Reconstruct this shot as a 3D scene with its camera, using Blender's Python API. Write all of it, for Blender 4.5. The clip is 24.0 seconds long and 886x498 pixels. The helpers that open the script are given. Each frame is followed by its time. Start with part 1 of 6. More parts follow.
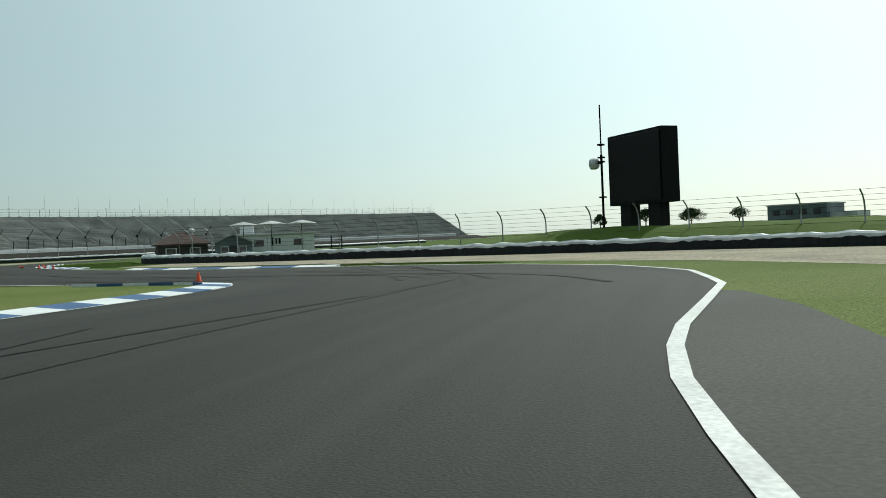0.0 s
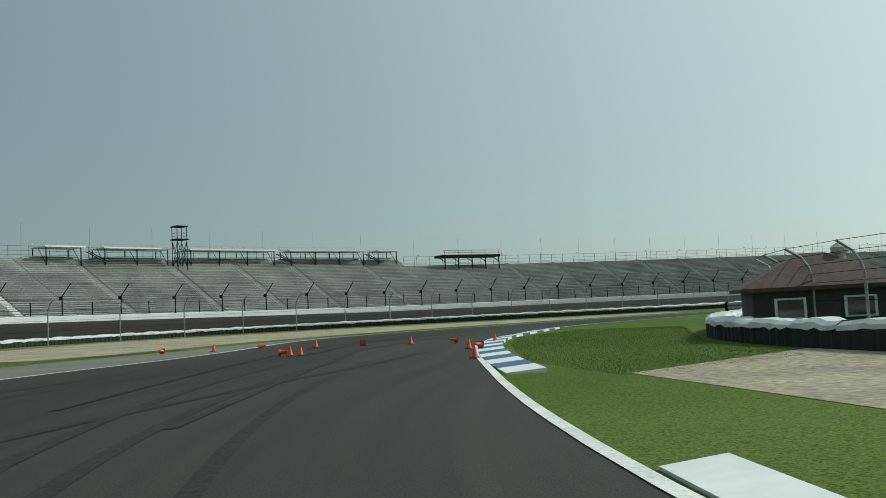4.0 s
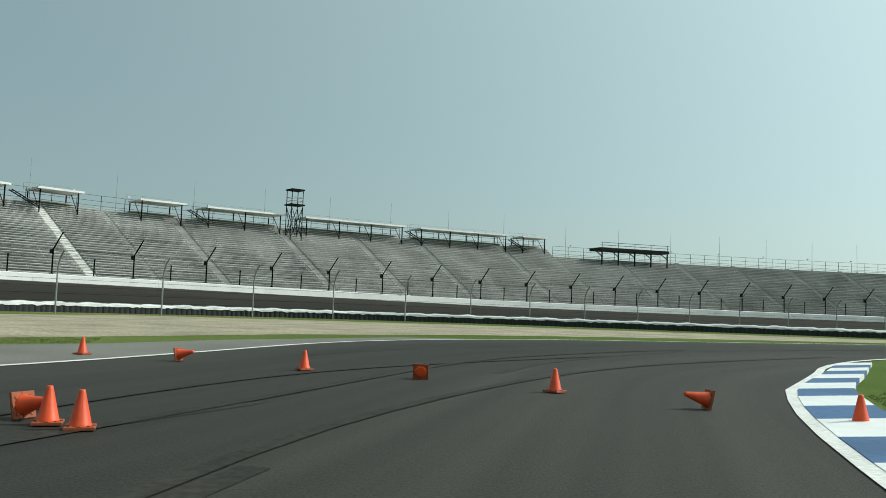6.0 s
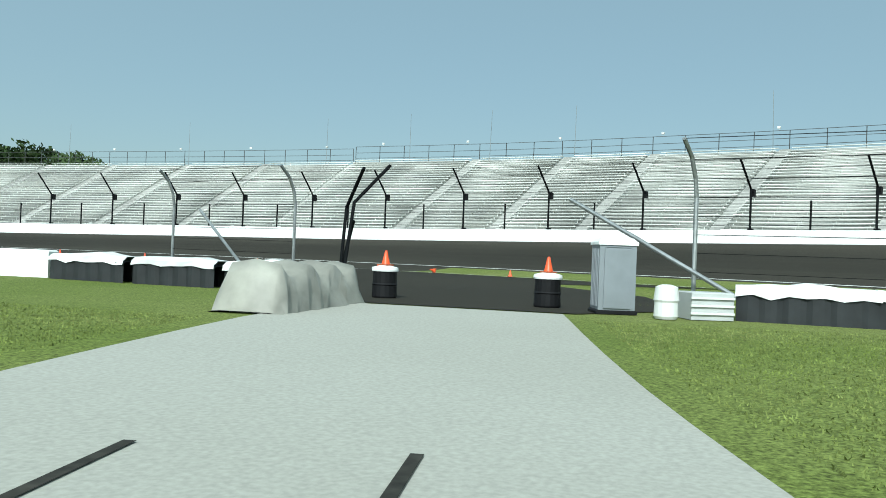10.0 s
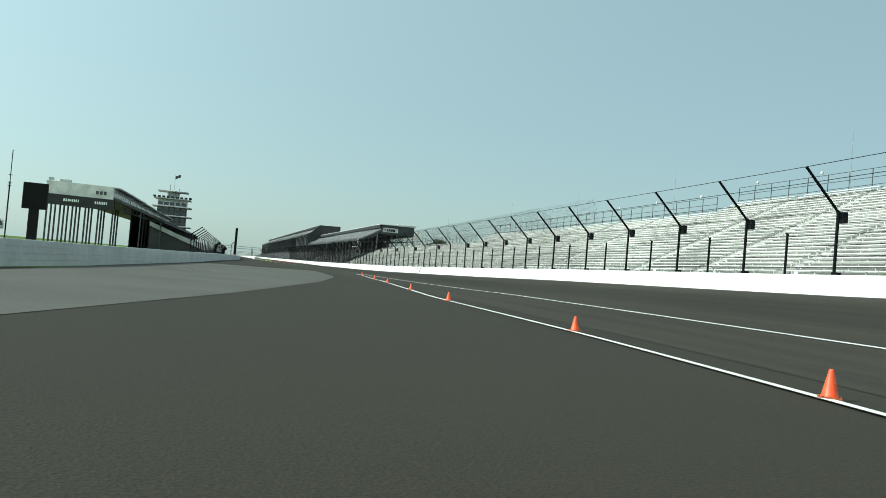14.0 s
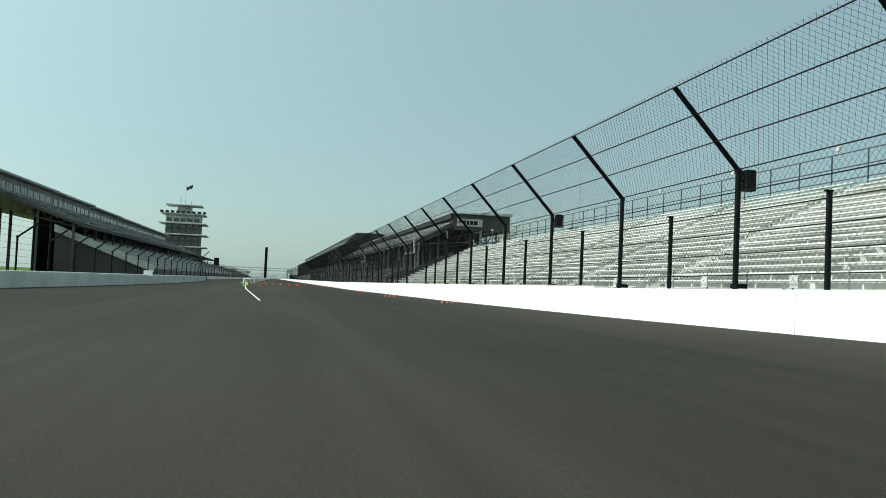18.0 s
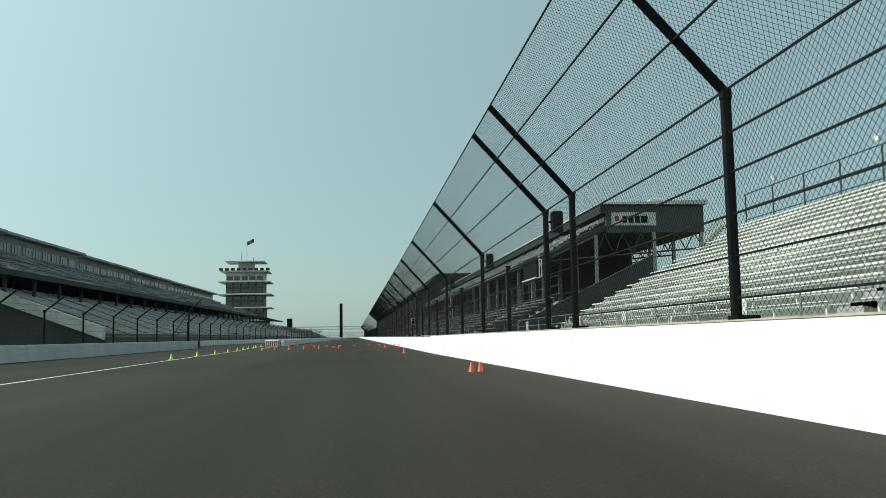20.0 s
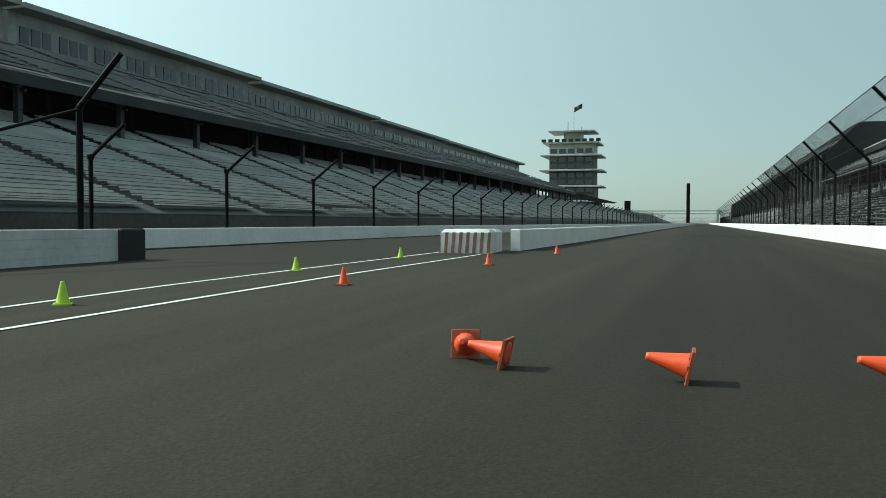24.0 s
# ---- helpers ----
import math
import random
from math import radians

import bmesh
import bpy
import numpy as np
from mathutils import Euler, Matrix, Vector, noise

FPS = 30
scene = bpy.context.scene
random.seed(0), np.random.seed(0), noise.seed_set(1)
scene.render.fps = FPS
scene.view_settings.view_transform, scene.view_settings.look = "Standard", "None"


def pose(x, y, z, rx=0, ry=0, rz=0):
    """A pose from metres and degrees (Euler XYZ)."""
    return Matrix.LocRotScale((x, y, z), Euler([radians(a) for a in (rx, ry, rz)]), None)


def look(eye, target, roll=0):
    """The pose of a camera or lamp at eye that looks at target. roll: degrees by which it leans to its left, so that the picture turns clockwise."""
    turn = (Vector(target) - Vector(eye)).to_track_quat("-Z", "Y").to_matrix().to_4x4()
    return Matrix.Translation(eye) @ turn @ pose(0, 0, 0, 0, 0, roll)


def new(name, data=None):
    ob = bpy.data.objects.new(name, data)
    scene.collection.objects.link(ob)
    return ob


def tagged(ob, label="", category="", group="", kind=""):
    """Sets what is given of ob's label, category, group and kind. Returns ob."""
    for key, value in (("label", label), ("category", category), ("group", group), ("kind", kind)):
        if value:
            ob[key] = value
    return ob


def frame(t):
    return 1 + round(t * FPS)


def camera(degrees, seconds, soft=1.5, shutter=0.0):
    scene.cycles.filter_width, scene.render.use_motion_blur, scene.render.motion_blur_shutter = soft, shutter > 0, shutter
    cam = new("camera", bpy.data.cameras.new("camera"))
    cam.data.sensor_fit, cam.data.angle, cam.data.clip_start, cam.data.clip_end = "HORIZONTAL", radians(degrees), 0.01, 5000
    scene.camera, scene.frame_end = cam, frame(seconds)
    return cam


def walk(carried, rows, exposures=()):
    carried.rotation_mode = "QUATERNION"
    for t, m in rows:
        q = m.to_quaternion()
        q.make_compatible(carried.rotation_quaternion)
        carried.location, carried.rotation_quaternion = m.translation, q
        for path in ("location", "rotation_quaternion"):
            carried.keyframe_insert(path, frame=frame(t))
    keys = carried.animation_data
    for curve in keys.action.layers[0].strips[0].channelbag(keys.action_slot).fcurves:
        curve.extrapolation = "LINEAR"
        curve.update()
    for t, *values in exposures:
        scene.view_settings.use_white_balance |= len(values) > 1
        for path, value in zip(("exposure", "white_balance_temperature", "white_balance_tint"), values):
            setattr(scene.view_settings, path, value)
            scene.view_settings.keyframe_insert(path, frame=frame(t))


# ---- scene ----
cam = camera(55.65, 24.0, soft=0.9)


def row(t, x, y, z, yaw, pitch, roll):
    """A row of the walk: place in metres, then degrees to the left of +y, up, and lean."""
    return t, pose(x, y, z, 90 + pitch, 0, yaw) @ pose(0, 0, 0, 0, 0, roll)


PATH = [
    (0, -67.23, -4.91, 1.21, -231.94, -0.82, -2.44),
    (0.5, -71.22, -8.48, 1.17, -237.49, 1.56, -1.96),
    (1, -75.29, -11.66, 1.09, -231.80, 3.03, -0.45),
    (1.5, -79.09, -15.95, 1.03, -221.89, 4.22, -0.17),
    (2, -82.36, -20.73, 1.01, -211.42, 4.36, -0.49),
    (2.5, -85.09, -26.41, 1.03, -199.69, 3.97, -0.95),
    (4.5, -94.22, -53.25, 1.43, -196.26, 4.19, -2.89),
    (5, -95.63, -59.89, 1.28, -199.31, 3.87, -2.18),
    (5.5, -97.19, -65.12, 1.17, -196.34, 3.59, 0.13),
    (6, -98.15, -69.62, 1.14, -186.09, 4.08, 2.05),
    (6.5, -97.90, -73.60, 1.12, -164.09, 5.06, 1.28),
    (7, -97.95, -78.30, 1.04, -134.75, 3.78, 1.38),
    (7.5, -94.94, -81.05, 1.00, -109.41, 3.23, 1.74),
    (8, -91.64, -81.75, 1.10, -89.28, 2.77, 0.65),
    (8.5, -87.35, -81.38, 1.09, -75.25, 2.28, -0.23),
    (9, -82.30, -79.16, 1.06, -72.06, 0.48, 0.39),
    (9.5, -76.48, -76.86, 1.02, -74.23, 0.43, 0.73),
    (11.5, -58.30, -72.20, 0.88, -77.13, 0.17, 4.27),
    (12, -49.60, -72.13, 0.74, -63.20, -1.37, 4.31),
    (12.5, -43.95, -67.85, 0.80, -47.80, 0.15, 4.20),
    (13, -36.95, -60.97, 0.94, -30.59, 1.45, 4.71),
    (13.5, -32.68, -52.60, 1.00, -20.68, 1.44, 4.51),
    (14, -28.64, -42.52, 1.05, -14.69, 1.60, 4.90),
    (14.5, -25.15, -30.94, 1.06, -11.54, 0.79, 4.27),
    (15, -23.55, -18.30, 1.03, -8.01, 0.94, 3.46),
    (15.5, -21.91, -4.32, 1.07, -6.59, 1.05, 2.71),
    (16, -20.48, 10.43, 1.17, -6.94, 1.38, 1.63),
    (16.5, -19.21, 25.71, 1.19, -10.44, 2.48, 1.13),
    (17, -16.79, 42.86, 1.16, -10.71, 2.23, 1.69),
    (17.5, -14.53, 60.27, 1.20, -10.90, 2.38, 1.94),
    (18, -11.60, 79.19, 1.20, -11.53, 2.50, 2.55),
    (18.5, -9.04, 97.79, 1.02, -9.32, 2.67, 2.06),
    (20.5, -4.45, 165.45, 1.13, -5.68, 6.64, -1.00),
    (21, -4.22, 180.39, 1.14, -5.39, 6.77, -0.75),
    (21.5, -3.91, 194.00, 1.18, -6.61, 6.65, -0.01),
    (22, -3.38, 205.94, 1.16, -6.45, 4.15, 1.02),
    (22.5, -2.90, 215.91, 1.15, -4.68, 3.50, 2.50),
    (23, -2.96, 224.30, 1.14, 3.57, 1.83, 4.48),
    (23.5, -4.55, 230.97, 1.12, 15.62, 0.02, 3.65),
    (24, -7.85, 236.84, 1.16, 17.05, -1.80, 0.06),
]
walk(cam, [row(*p) for p in PATH], exposures=[
    (0.0, -0.75, 6200, 4), (1.0, -1.25, 6200, 2), (2.5, -1.3, 6100, 0), (4.5, -0.75, 6300, 2), (6.0, -0.55, 6300, 3),
    (7.5, -0.2, 5900, 0), (9.5, -0.12, 5800, 0), (12.0, -0.04, 5950, -1), (14.0, 0.0, 6100, -1), (17.0, -0.08, 6200, -1),
    (21.0, -0.28, 6200, -1), (22.5, -0.2, 6200, -2), (24.0, -0.22, 6200, -1)])

# ---- light ----
SUN_AZ = radians(-93)
SUN_EL = radians(38)
world = bpy.data.worlds.new("hazy_sky")
scene.world = world
world.use_nodes = True
wn = world.node_tree
wn.nodes.clear()
sky = wn.nodes.new("ShaderNodeTexSky")
sky.sky_type = "NISHITA"
sky.sun_disc = False
sky.sun_elevation = SUN_EL
sky.sun_rotation = SUN_AZ
sky.air_density = 1.0
sky.dust_density = 1.2
sky.ozone_density = 1.0
bg = wn.nodes.new("ShaderNodeBackground")
bg.inputs["Strength"].default_value = 0.05
wo = wn.nodes.new("ShaderNodeOutputWorld")
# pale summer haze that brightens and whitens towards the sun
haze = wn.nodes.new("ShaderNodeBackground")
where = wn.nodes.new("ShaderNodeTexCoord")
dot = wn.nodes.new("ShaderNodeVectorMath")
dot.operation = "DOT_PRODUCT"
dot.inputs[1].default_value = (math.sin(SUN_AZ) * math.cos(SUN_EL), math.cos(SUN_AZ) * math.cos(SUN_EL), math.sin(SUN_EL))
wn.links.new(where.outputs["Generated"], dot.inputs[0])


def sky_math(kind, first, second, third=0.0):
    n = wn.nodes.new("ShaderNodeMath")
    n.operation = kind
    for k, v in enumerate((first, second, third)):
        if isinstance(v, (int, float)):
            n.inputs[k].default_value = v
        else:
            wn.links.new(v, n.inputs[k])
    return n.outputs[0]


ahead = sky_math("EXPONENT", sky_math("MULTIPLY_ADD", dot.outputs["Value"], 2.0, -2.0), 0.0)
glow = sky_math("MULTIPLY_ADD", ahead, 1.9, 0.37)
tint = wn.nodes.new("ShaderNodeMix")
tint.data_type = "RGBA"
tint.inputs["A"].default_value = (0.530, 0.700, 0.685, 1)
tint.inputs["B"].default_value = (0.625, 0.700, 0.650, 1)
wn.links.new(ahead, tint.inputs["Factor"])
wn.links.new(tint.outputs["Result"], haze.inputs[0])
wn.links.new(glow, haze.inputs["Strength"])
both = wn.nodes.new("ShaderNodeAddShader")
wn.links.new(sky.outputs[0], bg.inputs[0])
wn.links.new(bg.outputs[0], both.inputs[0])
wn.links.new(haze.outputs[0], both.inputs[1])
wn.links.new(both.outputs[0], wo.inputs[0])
sun_data = bpy.data.lights.new("sun", "SUN")
sun_data.energy = 5.0
sun_data.angle = radians(0.8)
sun_data.color = (1.0, 0.97, 0.90)
sun = new("sun", sun_data)
sd = Vector((math.sin(SUN_AZ) * math.cos(SUN_EL), math.cos(SUN_AZ) * math.cos(SUN_EL), math.sin(SUN_EL)))
sun.matrix_world = look(sd * 100, (0, 0, 0))


# ---- materials ----
def mat(name, rgb, rough=0.7, metal=0.0, grain=8.0, spread=0.25, stain=0.6, stain_size=0.25, bump=0.15, spec=0.5, second=None, island=0.0):
    """A surface with fine grain, broad stains and a little relief, in real-world metres."""
    m = bpy.data.materials.new(name)
    m.use_nodes = True
    nt = m.node_tree
    b = nt.nodes["Principled BSDF"]
    geo = nt.nodes.new("ShaderNodeNewGeometry")
    n1 = nt.nodes.new("ShaderNodeTexNoise")
    n1.inputs["Scale"].default_value, n1.inputs["Detail"].default_value = grain, 6
    n2 = nt.nodes.new("ShaderNodeTexNoise")
    n2.inputs["Scale"].default_value, n2.inputs["Detail"].default_value = stain_size, 5
    nt.links.new(geo.outputs["Position"], n1.inputs["Vector"])
    nt.links.new(geo.outputs["Position"], n2.inputs["Vector"])
    r1 = nt.nodes.new("ShaderNodeMapRange")
    r1.inputs[3].default_value, r1.inputs[4].default_value = 1 - spread, 1 + spread
    r1.inputs[1].default_value, r1.inputs[2].default_value = 0.3, 0.7
    nt.links.new(n1.outputs[0], r1.inputs[0])
    mixc = nt.nodes.new("ShaderNodeMix")
    mixc.data_type = "RGBA"
    mixc.inputs["A"].default_value = (*rgb, 1)
    mixc.inputs["B"].default_value = (*(second or [c * (1 - stain * 0.5) for c in rgb]), 1)
    r2 = nt.nodes.new("ShaderNodeMapRange")
    r2.inputs[1].default_value, r2.inputs[2].default_value = 0.38, 0.66
    nt.links.new(n2.outputs[0], r2.inputs[0])
    nt.links.new(r2.outputs[0], mixc.inputs["Factor"])
    mul = nt.nodes.new("ShaderNodeVectorMath")
    mul.operation = "SCALE"
    nt.links.new(mixc.outputs["Result"], mul.inputs[0])
    last = r1.outputs[0]
    if island:
        info = nt.nodes.new("ShaderNodeObjectInfo")
        r3 = nt.nodes.new("ShaderNodeMapRange")
        r3.inputs[3].default_value, r3.inputs[4].default_value = 1 - island, 1 + island
        nt.links.new(info.outputs["Random"], r3.inputs[0])
        mm = nt.nodes.new("ShaderNodeMath")
        mm.operation = "MULTIPLY"
        nt.links.new(r1.outputs[0], mm.inputs[0])
        nt.links.new(r3.outputs[0], mm.inputs[1])
        last = mm.outputs[0]
    nt.links.new(last, mul.inputs["Scale"])
    nt.links.new(mul.outputs[0], b.inputs["Base Color"])
    b.inputs["Roughness"].default_value = rough
    b.inputs["Metallic"].default_value = metal
    b.inputs["Specular IOR Level"].default_value = spec
    if bump:
        bp = nt.nodes.new("ShaderNodeBump")
        bp.inputs["Strength"].default_value = bump
        bp.inputs["Distance"].default_value = 0.02
        nt.links.new(n1.outputs[0], bp.inputs["Height"])
        nt.links.new(bp.outputs[0], b.inputs["Normal"])
    return m


M = dict(
    grass=mat("mown_grass", (0.108, 0.140, 0.030), 0.95, grain=30, spread=0.6, second=(0.156, 0.177, 0.054), stain_size=0.12, bump=0.6, spec=0.1),
    blade=mat("grass_blade", (0.122, 0.158, 0.034), 0.9, grain=3, spread=0.5, second=(0.168, 0.190, 0.060), stain_size=0.3, bump=0, spec=0.25),
    asphalt=mat("asphalt", (0.0325, 0.0292, 0.0222), 0.9, grain=40, spread=0.3, second=(0.0265, 0.024, 0.0185), stain_size=0.07, bump=0.4, spec=0.12),
    oval=mat("oval_asphalt", (0.0325, 0.0292, 0.0222), 0.9, grain=40, spread=0.25, second=(0.0265, 0.024, 0.0185), stain_size=0.05, bump=0.3, spec=0.12),
    concrete=mat("worn_concrete", (0.35, 0.34, 0.30), 0.9, grain=25, spread=0.12, second=(0.33, 0.32, 0.28), stain_size=0.25, bump=0.08, spec=0.2),
    greyroad=mat("pale_asphalt", (0.083, 0.079, 0.069), 0.9, grain=20, spread=0.2, second=(0.064, 0.061, 0.053), stain_size=0.2, bump=0.25, spec=0.2),
    gravel=mat("gravel", (0.38, 0.33, 0.235), 0.95, grain=6, spread=0.4, second=(0.25, 0.22, 0.165), stain_size=0.35, bump=0.8, spec=0.1),
    rubber=mat("tyre_rubber_streak", (0.026, 0.0245, 0.020), 0.88, grain=10, spread=0.4, second=(0.036, 0.033, 0.027), stain_size=0.8, bump=0.1, spec=0.2),
    runoff=mat("pale_runoff_asphalt", (0.185, 0.178, 0.155), 0.9, grain=20, spread=0.2, second=(0.145, 0.14, 0.122), stain_size=0.25, bump=0.25, spec=0.2),
    white=mat("white_paint", (0.80, 0.80, 0.78), 0.55, grain=5, spread=0.05, stain=0.2, stain_size=0.5, bump=0.05),
    # white paint lowered in colour for the inner wall's shaded side
    shadewhite=mat("shaded_white_paint", (0.58, 0.59, 0.58), 0.6, grain=5, spread=0.08, stain=0.35, stain_size=0.5, bump=0.05),
    line=mat("road_paint_white", (0.72, 0.71, 0.67), 0.7, grain=18, spread=0.18, stain=0.4, stain_size=1.0, bump=0.05),
    blue=mat("kerb_paint_blue", (0.045, 0.12, 0.26), 0.7, grain=12, spread=0.2, stain=0.5, stain_size=0.8, bump=0.1),
    steel=mat("dark_steel", (0.006, 0.0068, 0.0075), 0.65, 0.0, grain=6, spread=0.3, stain_size=1.0, bump=0.05, spec=0.08),
    galv=mat("galvanised_steel", (0.36, 0.37, 0.37), 0.45, 0.7, grain=9, spread=0.15, stain_size=1.0, bump=0.05),
    cable=mat("steel_cable", (0.012, 0.012, 0.012), 0.6, 0.0, grain=20, spread=0.2, bump=0.0, spec=0.08),
    bench=mat("aluminium_bench", (0.74, 0.74, 0.70), 0.5, 0.0, grain=3, spread=0.12, stain_size=0.2, bump=0.05, island=0.12),
    deck=mat("bleacher_deck", (0.50, 0.495, 0.465), 0.85, grain=4, spread=0.15, stain_size=0.2, bump=0.1),
    step=mat("aisle_concrete", (0.34, 0.337, 0.317), 0.85, grain=6, spread=0.15, stain_size=0.4, bump=0.1),
    # grey seats, darkened in colour to carry the shade of the roofed stands
    seat=mat("shaded_grey_seat", (0.20, 0.205, 0.205), 0.6, 0.0, grain=3, spread=0.25, stain_size=0.2, bump=0.05),
    # floor of the roofed stands, their shade put into the base colour
    shadedeck=mat("shaded_stand_floor", (0.04, 0.041, 0.04), 0.85, grain=4, spread=0.25, stain_size=0.2, bump=0.1),
    faded=mat("faded_red_paint", (0.38, 0.17, 0.12), 0.7, grain=8, spread=0.25, stain=0.6, stain_size=2, bump=0.05),
    suite=mat("slate_grey_cladding", (0.06, 0.066, 0.066), 0.6, grain=2, spread=0.1, stain_size=0.3, bump=0.05),
    oldbench=mat("weathered_bench", (0.60, 0.60, 0.58), 0.55, 0.0, grain=3, spread=0.15, stain_size=0.2, bump=0.05, island=0.15),
    olddeck=mat("weathered_deck", (0.34, 0.34, 0.32), 0.85, grain=4, spread=0.2, stain_size=0.2, bump=0.1),
    tyre=mat("black_tyre_wall", (0.014, 0.016, 0.018), 0.75, grain=3, spread=0.3, stain_size=0.6, bump=0.2),
    sheet=mat("white_plastic_sheet", (0.74, 0.74, 0.72), 0.5, grain=2.5, spread=0.10, stain_size=0.8, bump=0.5),
    tarp=mat("pale_tarpaulin", (0.30, 0.29, 0.25), 0.6, grain=3, spread=0.15, stain_size=0.8, bump=0.6),
    cone=mat("cone_orange", (0.80, 0.085, 0.015), 0.45, grain=10, spread=0.1, stain=0.4, stain_size=3, bump=0.02, island=0.08),
    conebase=mat("cone_base_orange", (0.30, 0.07, 0.02), 0.6, grain=10, spread=0.1, stain=0.5, stain_size=3, bump=0.02),
    lime=mat("cone_lime", (0.42, 0.62, 0.03), 0.45, grain=10, spread=0.1, stain=0.3, stain_size=3, bump=0.02),
    screen=mat("dark_screen", (0.007, 0.008, 0.009), 0.6, grain=3, spread=0.2, bump=0.0, spec=0.12),
    dullpale=mat("dull_pale_cladding", (0.34, 0.35, 0.34), 0.65, grain=2, spread=0.1, stain_size=0.3, bump=0.05),
    boxred=mat("unlit_signal_red", (0.22, 0.012, 0.014), 0.25, grain=4, spread=0.1, bump=0.0),
    coping=mat("tan_coping", (0.42, 0.36, 0.27), 0.8, grain=8, spread=0.2, stain_size=1.0, bump=0.1),
    panel=mat("grey_cladding", (0.42, 0.43, 0.42), 0.6, grain=2, spread=0.08, stain_size=0.3, bump=0.05),
    pale=mat("pale_cladding", (0.62, 0.62, 0.60), 0.6, grain=2, spread=0.06, stain_size=0.3, bump=0.05),
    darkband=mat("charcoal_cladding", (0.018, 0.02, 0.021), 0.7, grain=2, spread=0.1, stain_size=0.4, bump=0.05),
    glass=mat("dark_window_glass", (0.02, 0.025, 0.03), 0.08, 0.0, grain=1, spread=0.1, bump=0.0, spec=0.8),
    truss=mat("painted_truss", (0.045, 0.047, 0.047), 0.65, 0.0, grain=5, spread=0.2, stain_size=0.6, bump=0.05),
    bark=mat("bark", (0.09, 0.065, 0.045), 0.9, grain=8, spread=0.35, bump=0.6),
    leaf=mat("foliage", (0.036, 0.062, 0.020), 0.8, grain=1.2, spread=0.5, second=(0.052, 0.078, 0.026), stain_size=0.4, bump=0.3, spec=0.2),
    needle=mat("conifer_foliage", (0.022, 0.05, 0.022), 0.85, grain=1.5, spread=0.5, second=(0.035, 0.065, 0.03), stain_size=0.5, bump=0.3, spec=0.2),
    shingle=mat("brown_shingle", (0.085, 0.05, 0.04), 0.85, grain=6, spread=0.3, stain_size=0.8, bump=0.4),
    darkwall=mat("dark_siding", (0.06, 0.055, 0.05), 0.8, grain=4, spread=0.2, bump=0.1),
    bluegrey=mat("blue_grey_siding", (0.16, 0.19, 0.20), 0.7, grain=4, spread=0.15, bump=0.1),
    potty=mat("grey_plastic", (0.22, 0.24, 0.26), 0.5, grain=3, spread=0.08, bump=0.03),
    black=mat("black_plastic", (0.009, 0.009, 0.010), 0.6, grain=4, spread=0.2, bump=0.02, spec=0.15),
    red=mat("red_paint", (0.45, 0.03, 0.03), 0.5, grain=4, spread=0.1, bump=0.02),
    gold=mat("gold_paint", (0.45, 0.30, 0.10), 0.5, 0.3, grain=4, spread=0.1, bump=0.02),
)


def laned(m, dark, light, centre, half, amount):
    """Adds wear that follows a lane: fine streaks along it and a darker groove, from the mesh's run and offset."""
    nt = m.node_tree
    b = nt.nodes["Principled BSDF"]
    link = b.inputs["Base Color"].links[0]
    source = link.from_socket
    run, off = nt.nodes.new("ShaderNodeAttribute"), nt.nodes.new("ShaderNodeAttribute")
    run.attribute_name, off.attribute_name = "run", "offset"

    def node(kind, *vals):
        n = nt.nodes.new("ShaderNodeMath")
        n.operation = kind
        for k, v in enumerate(vals):
            if isinstance(v, (int, float)):
                n.inputs[k].default_value = v
            else:
                nt.links.new(v, n.inputs[k])
        return n.outputs[0]
    xyz = nt.nodes.new("ShaderNodeCombineXYZ")
    nt.links.new(node("MULTIPLY", run.outputs["Fac"], 0.035), xyz.inputs[0])
    nt.links.new(node("MULTIPLY", off.outputs["Fac"], 1.3), xyz.inputs[1])
    streak = nt.nodes.new("ShaderNodeTexNoise")
    streak.inputs["Scale"].default_value, streak.inputs["Detail"].default_value = 1.0, 5
    nt.links.new(xyz.outputs[0], streak.inputs["Vector"])
    wide = nt.nodes.new("ShaderNodeMapRange")
    wide.inputs[1].default_value, wide.inputs[2].default_value, wide.inputs[3].default_value, wide.inputs[4].default_value = 0.3, 0.7, 1 - amount, 1 + amount
    nt.links.new(streak.outputs[0], wide.inputs[0])
    near = nt.nodes.new("ShaderNodeMapRange")
    near.interpolation_type = "SMOOTHSTEP"
    near.inputs[1].default_value, near.inputs[2].default_value, near.inputs[3].default_value, near.inputs[4].default_value = half * 0.35, half, dark, light
    nt.links.new(node("ABSOLUTE", node("SUBTRACT", off.outputs["Fac"], centre)), near.inputs[0])
    mul = nt.nodes.new("ShaderNodeVectorMath")
    mul.operation = "SCALE"
    nt.links.new(source, mul.inputs[0])
    nt.links.new(node("MULTIPLY", wide.outputs[0], near.outputs[0]), mul.inputs["Scale"])
    nt.links.new(mul.outputs[0], b.inputs["Base Color"])


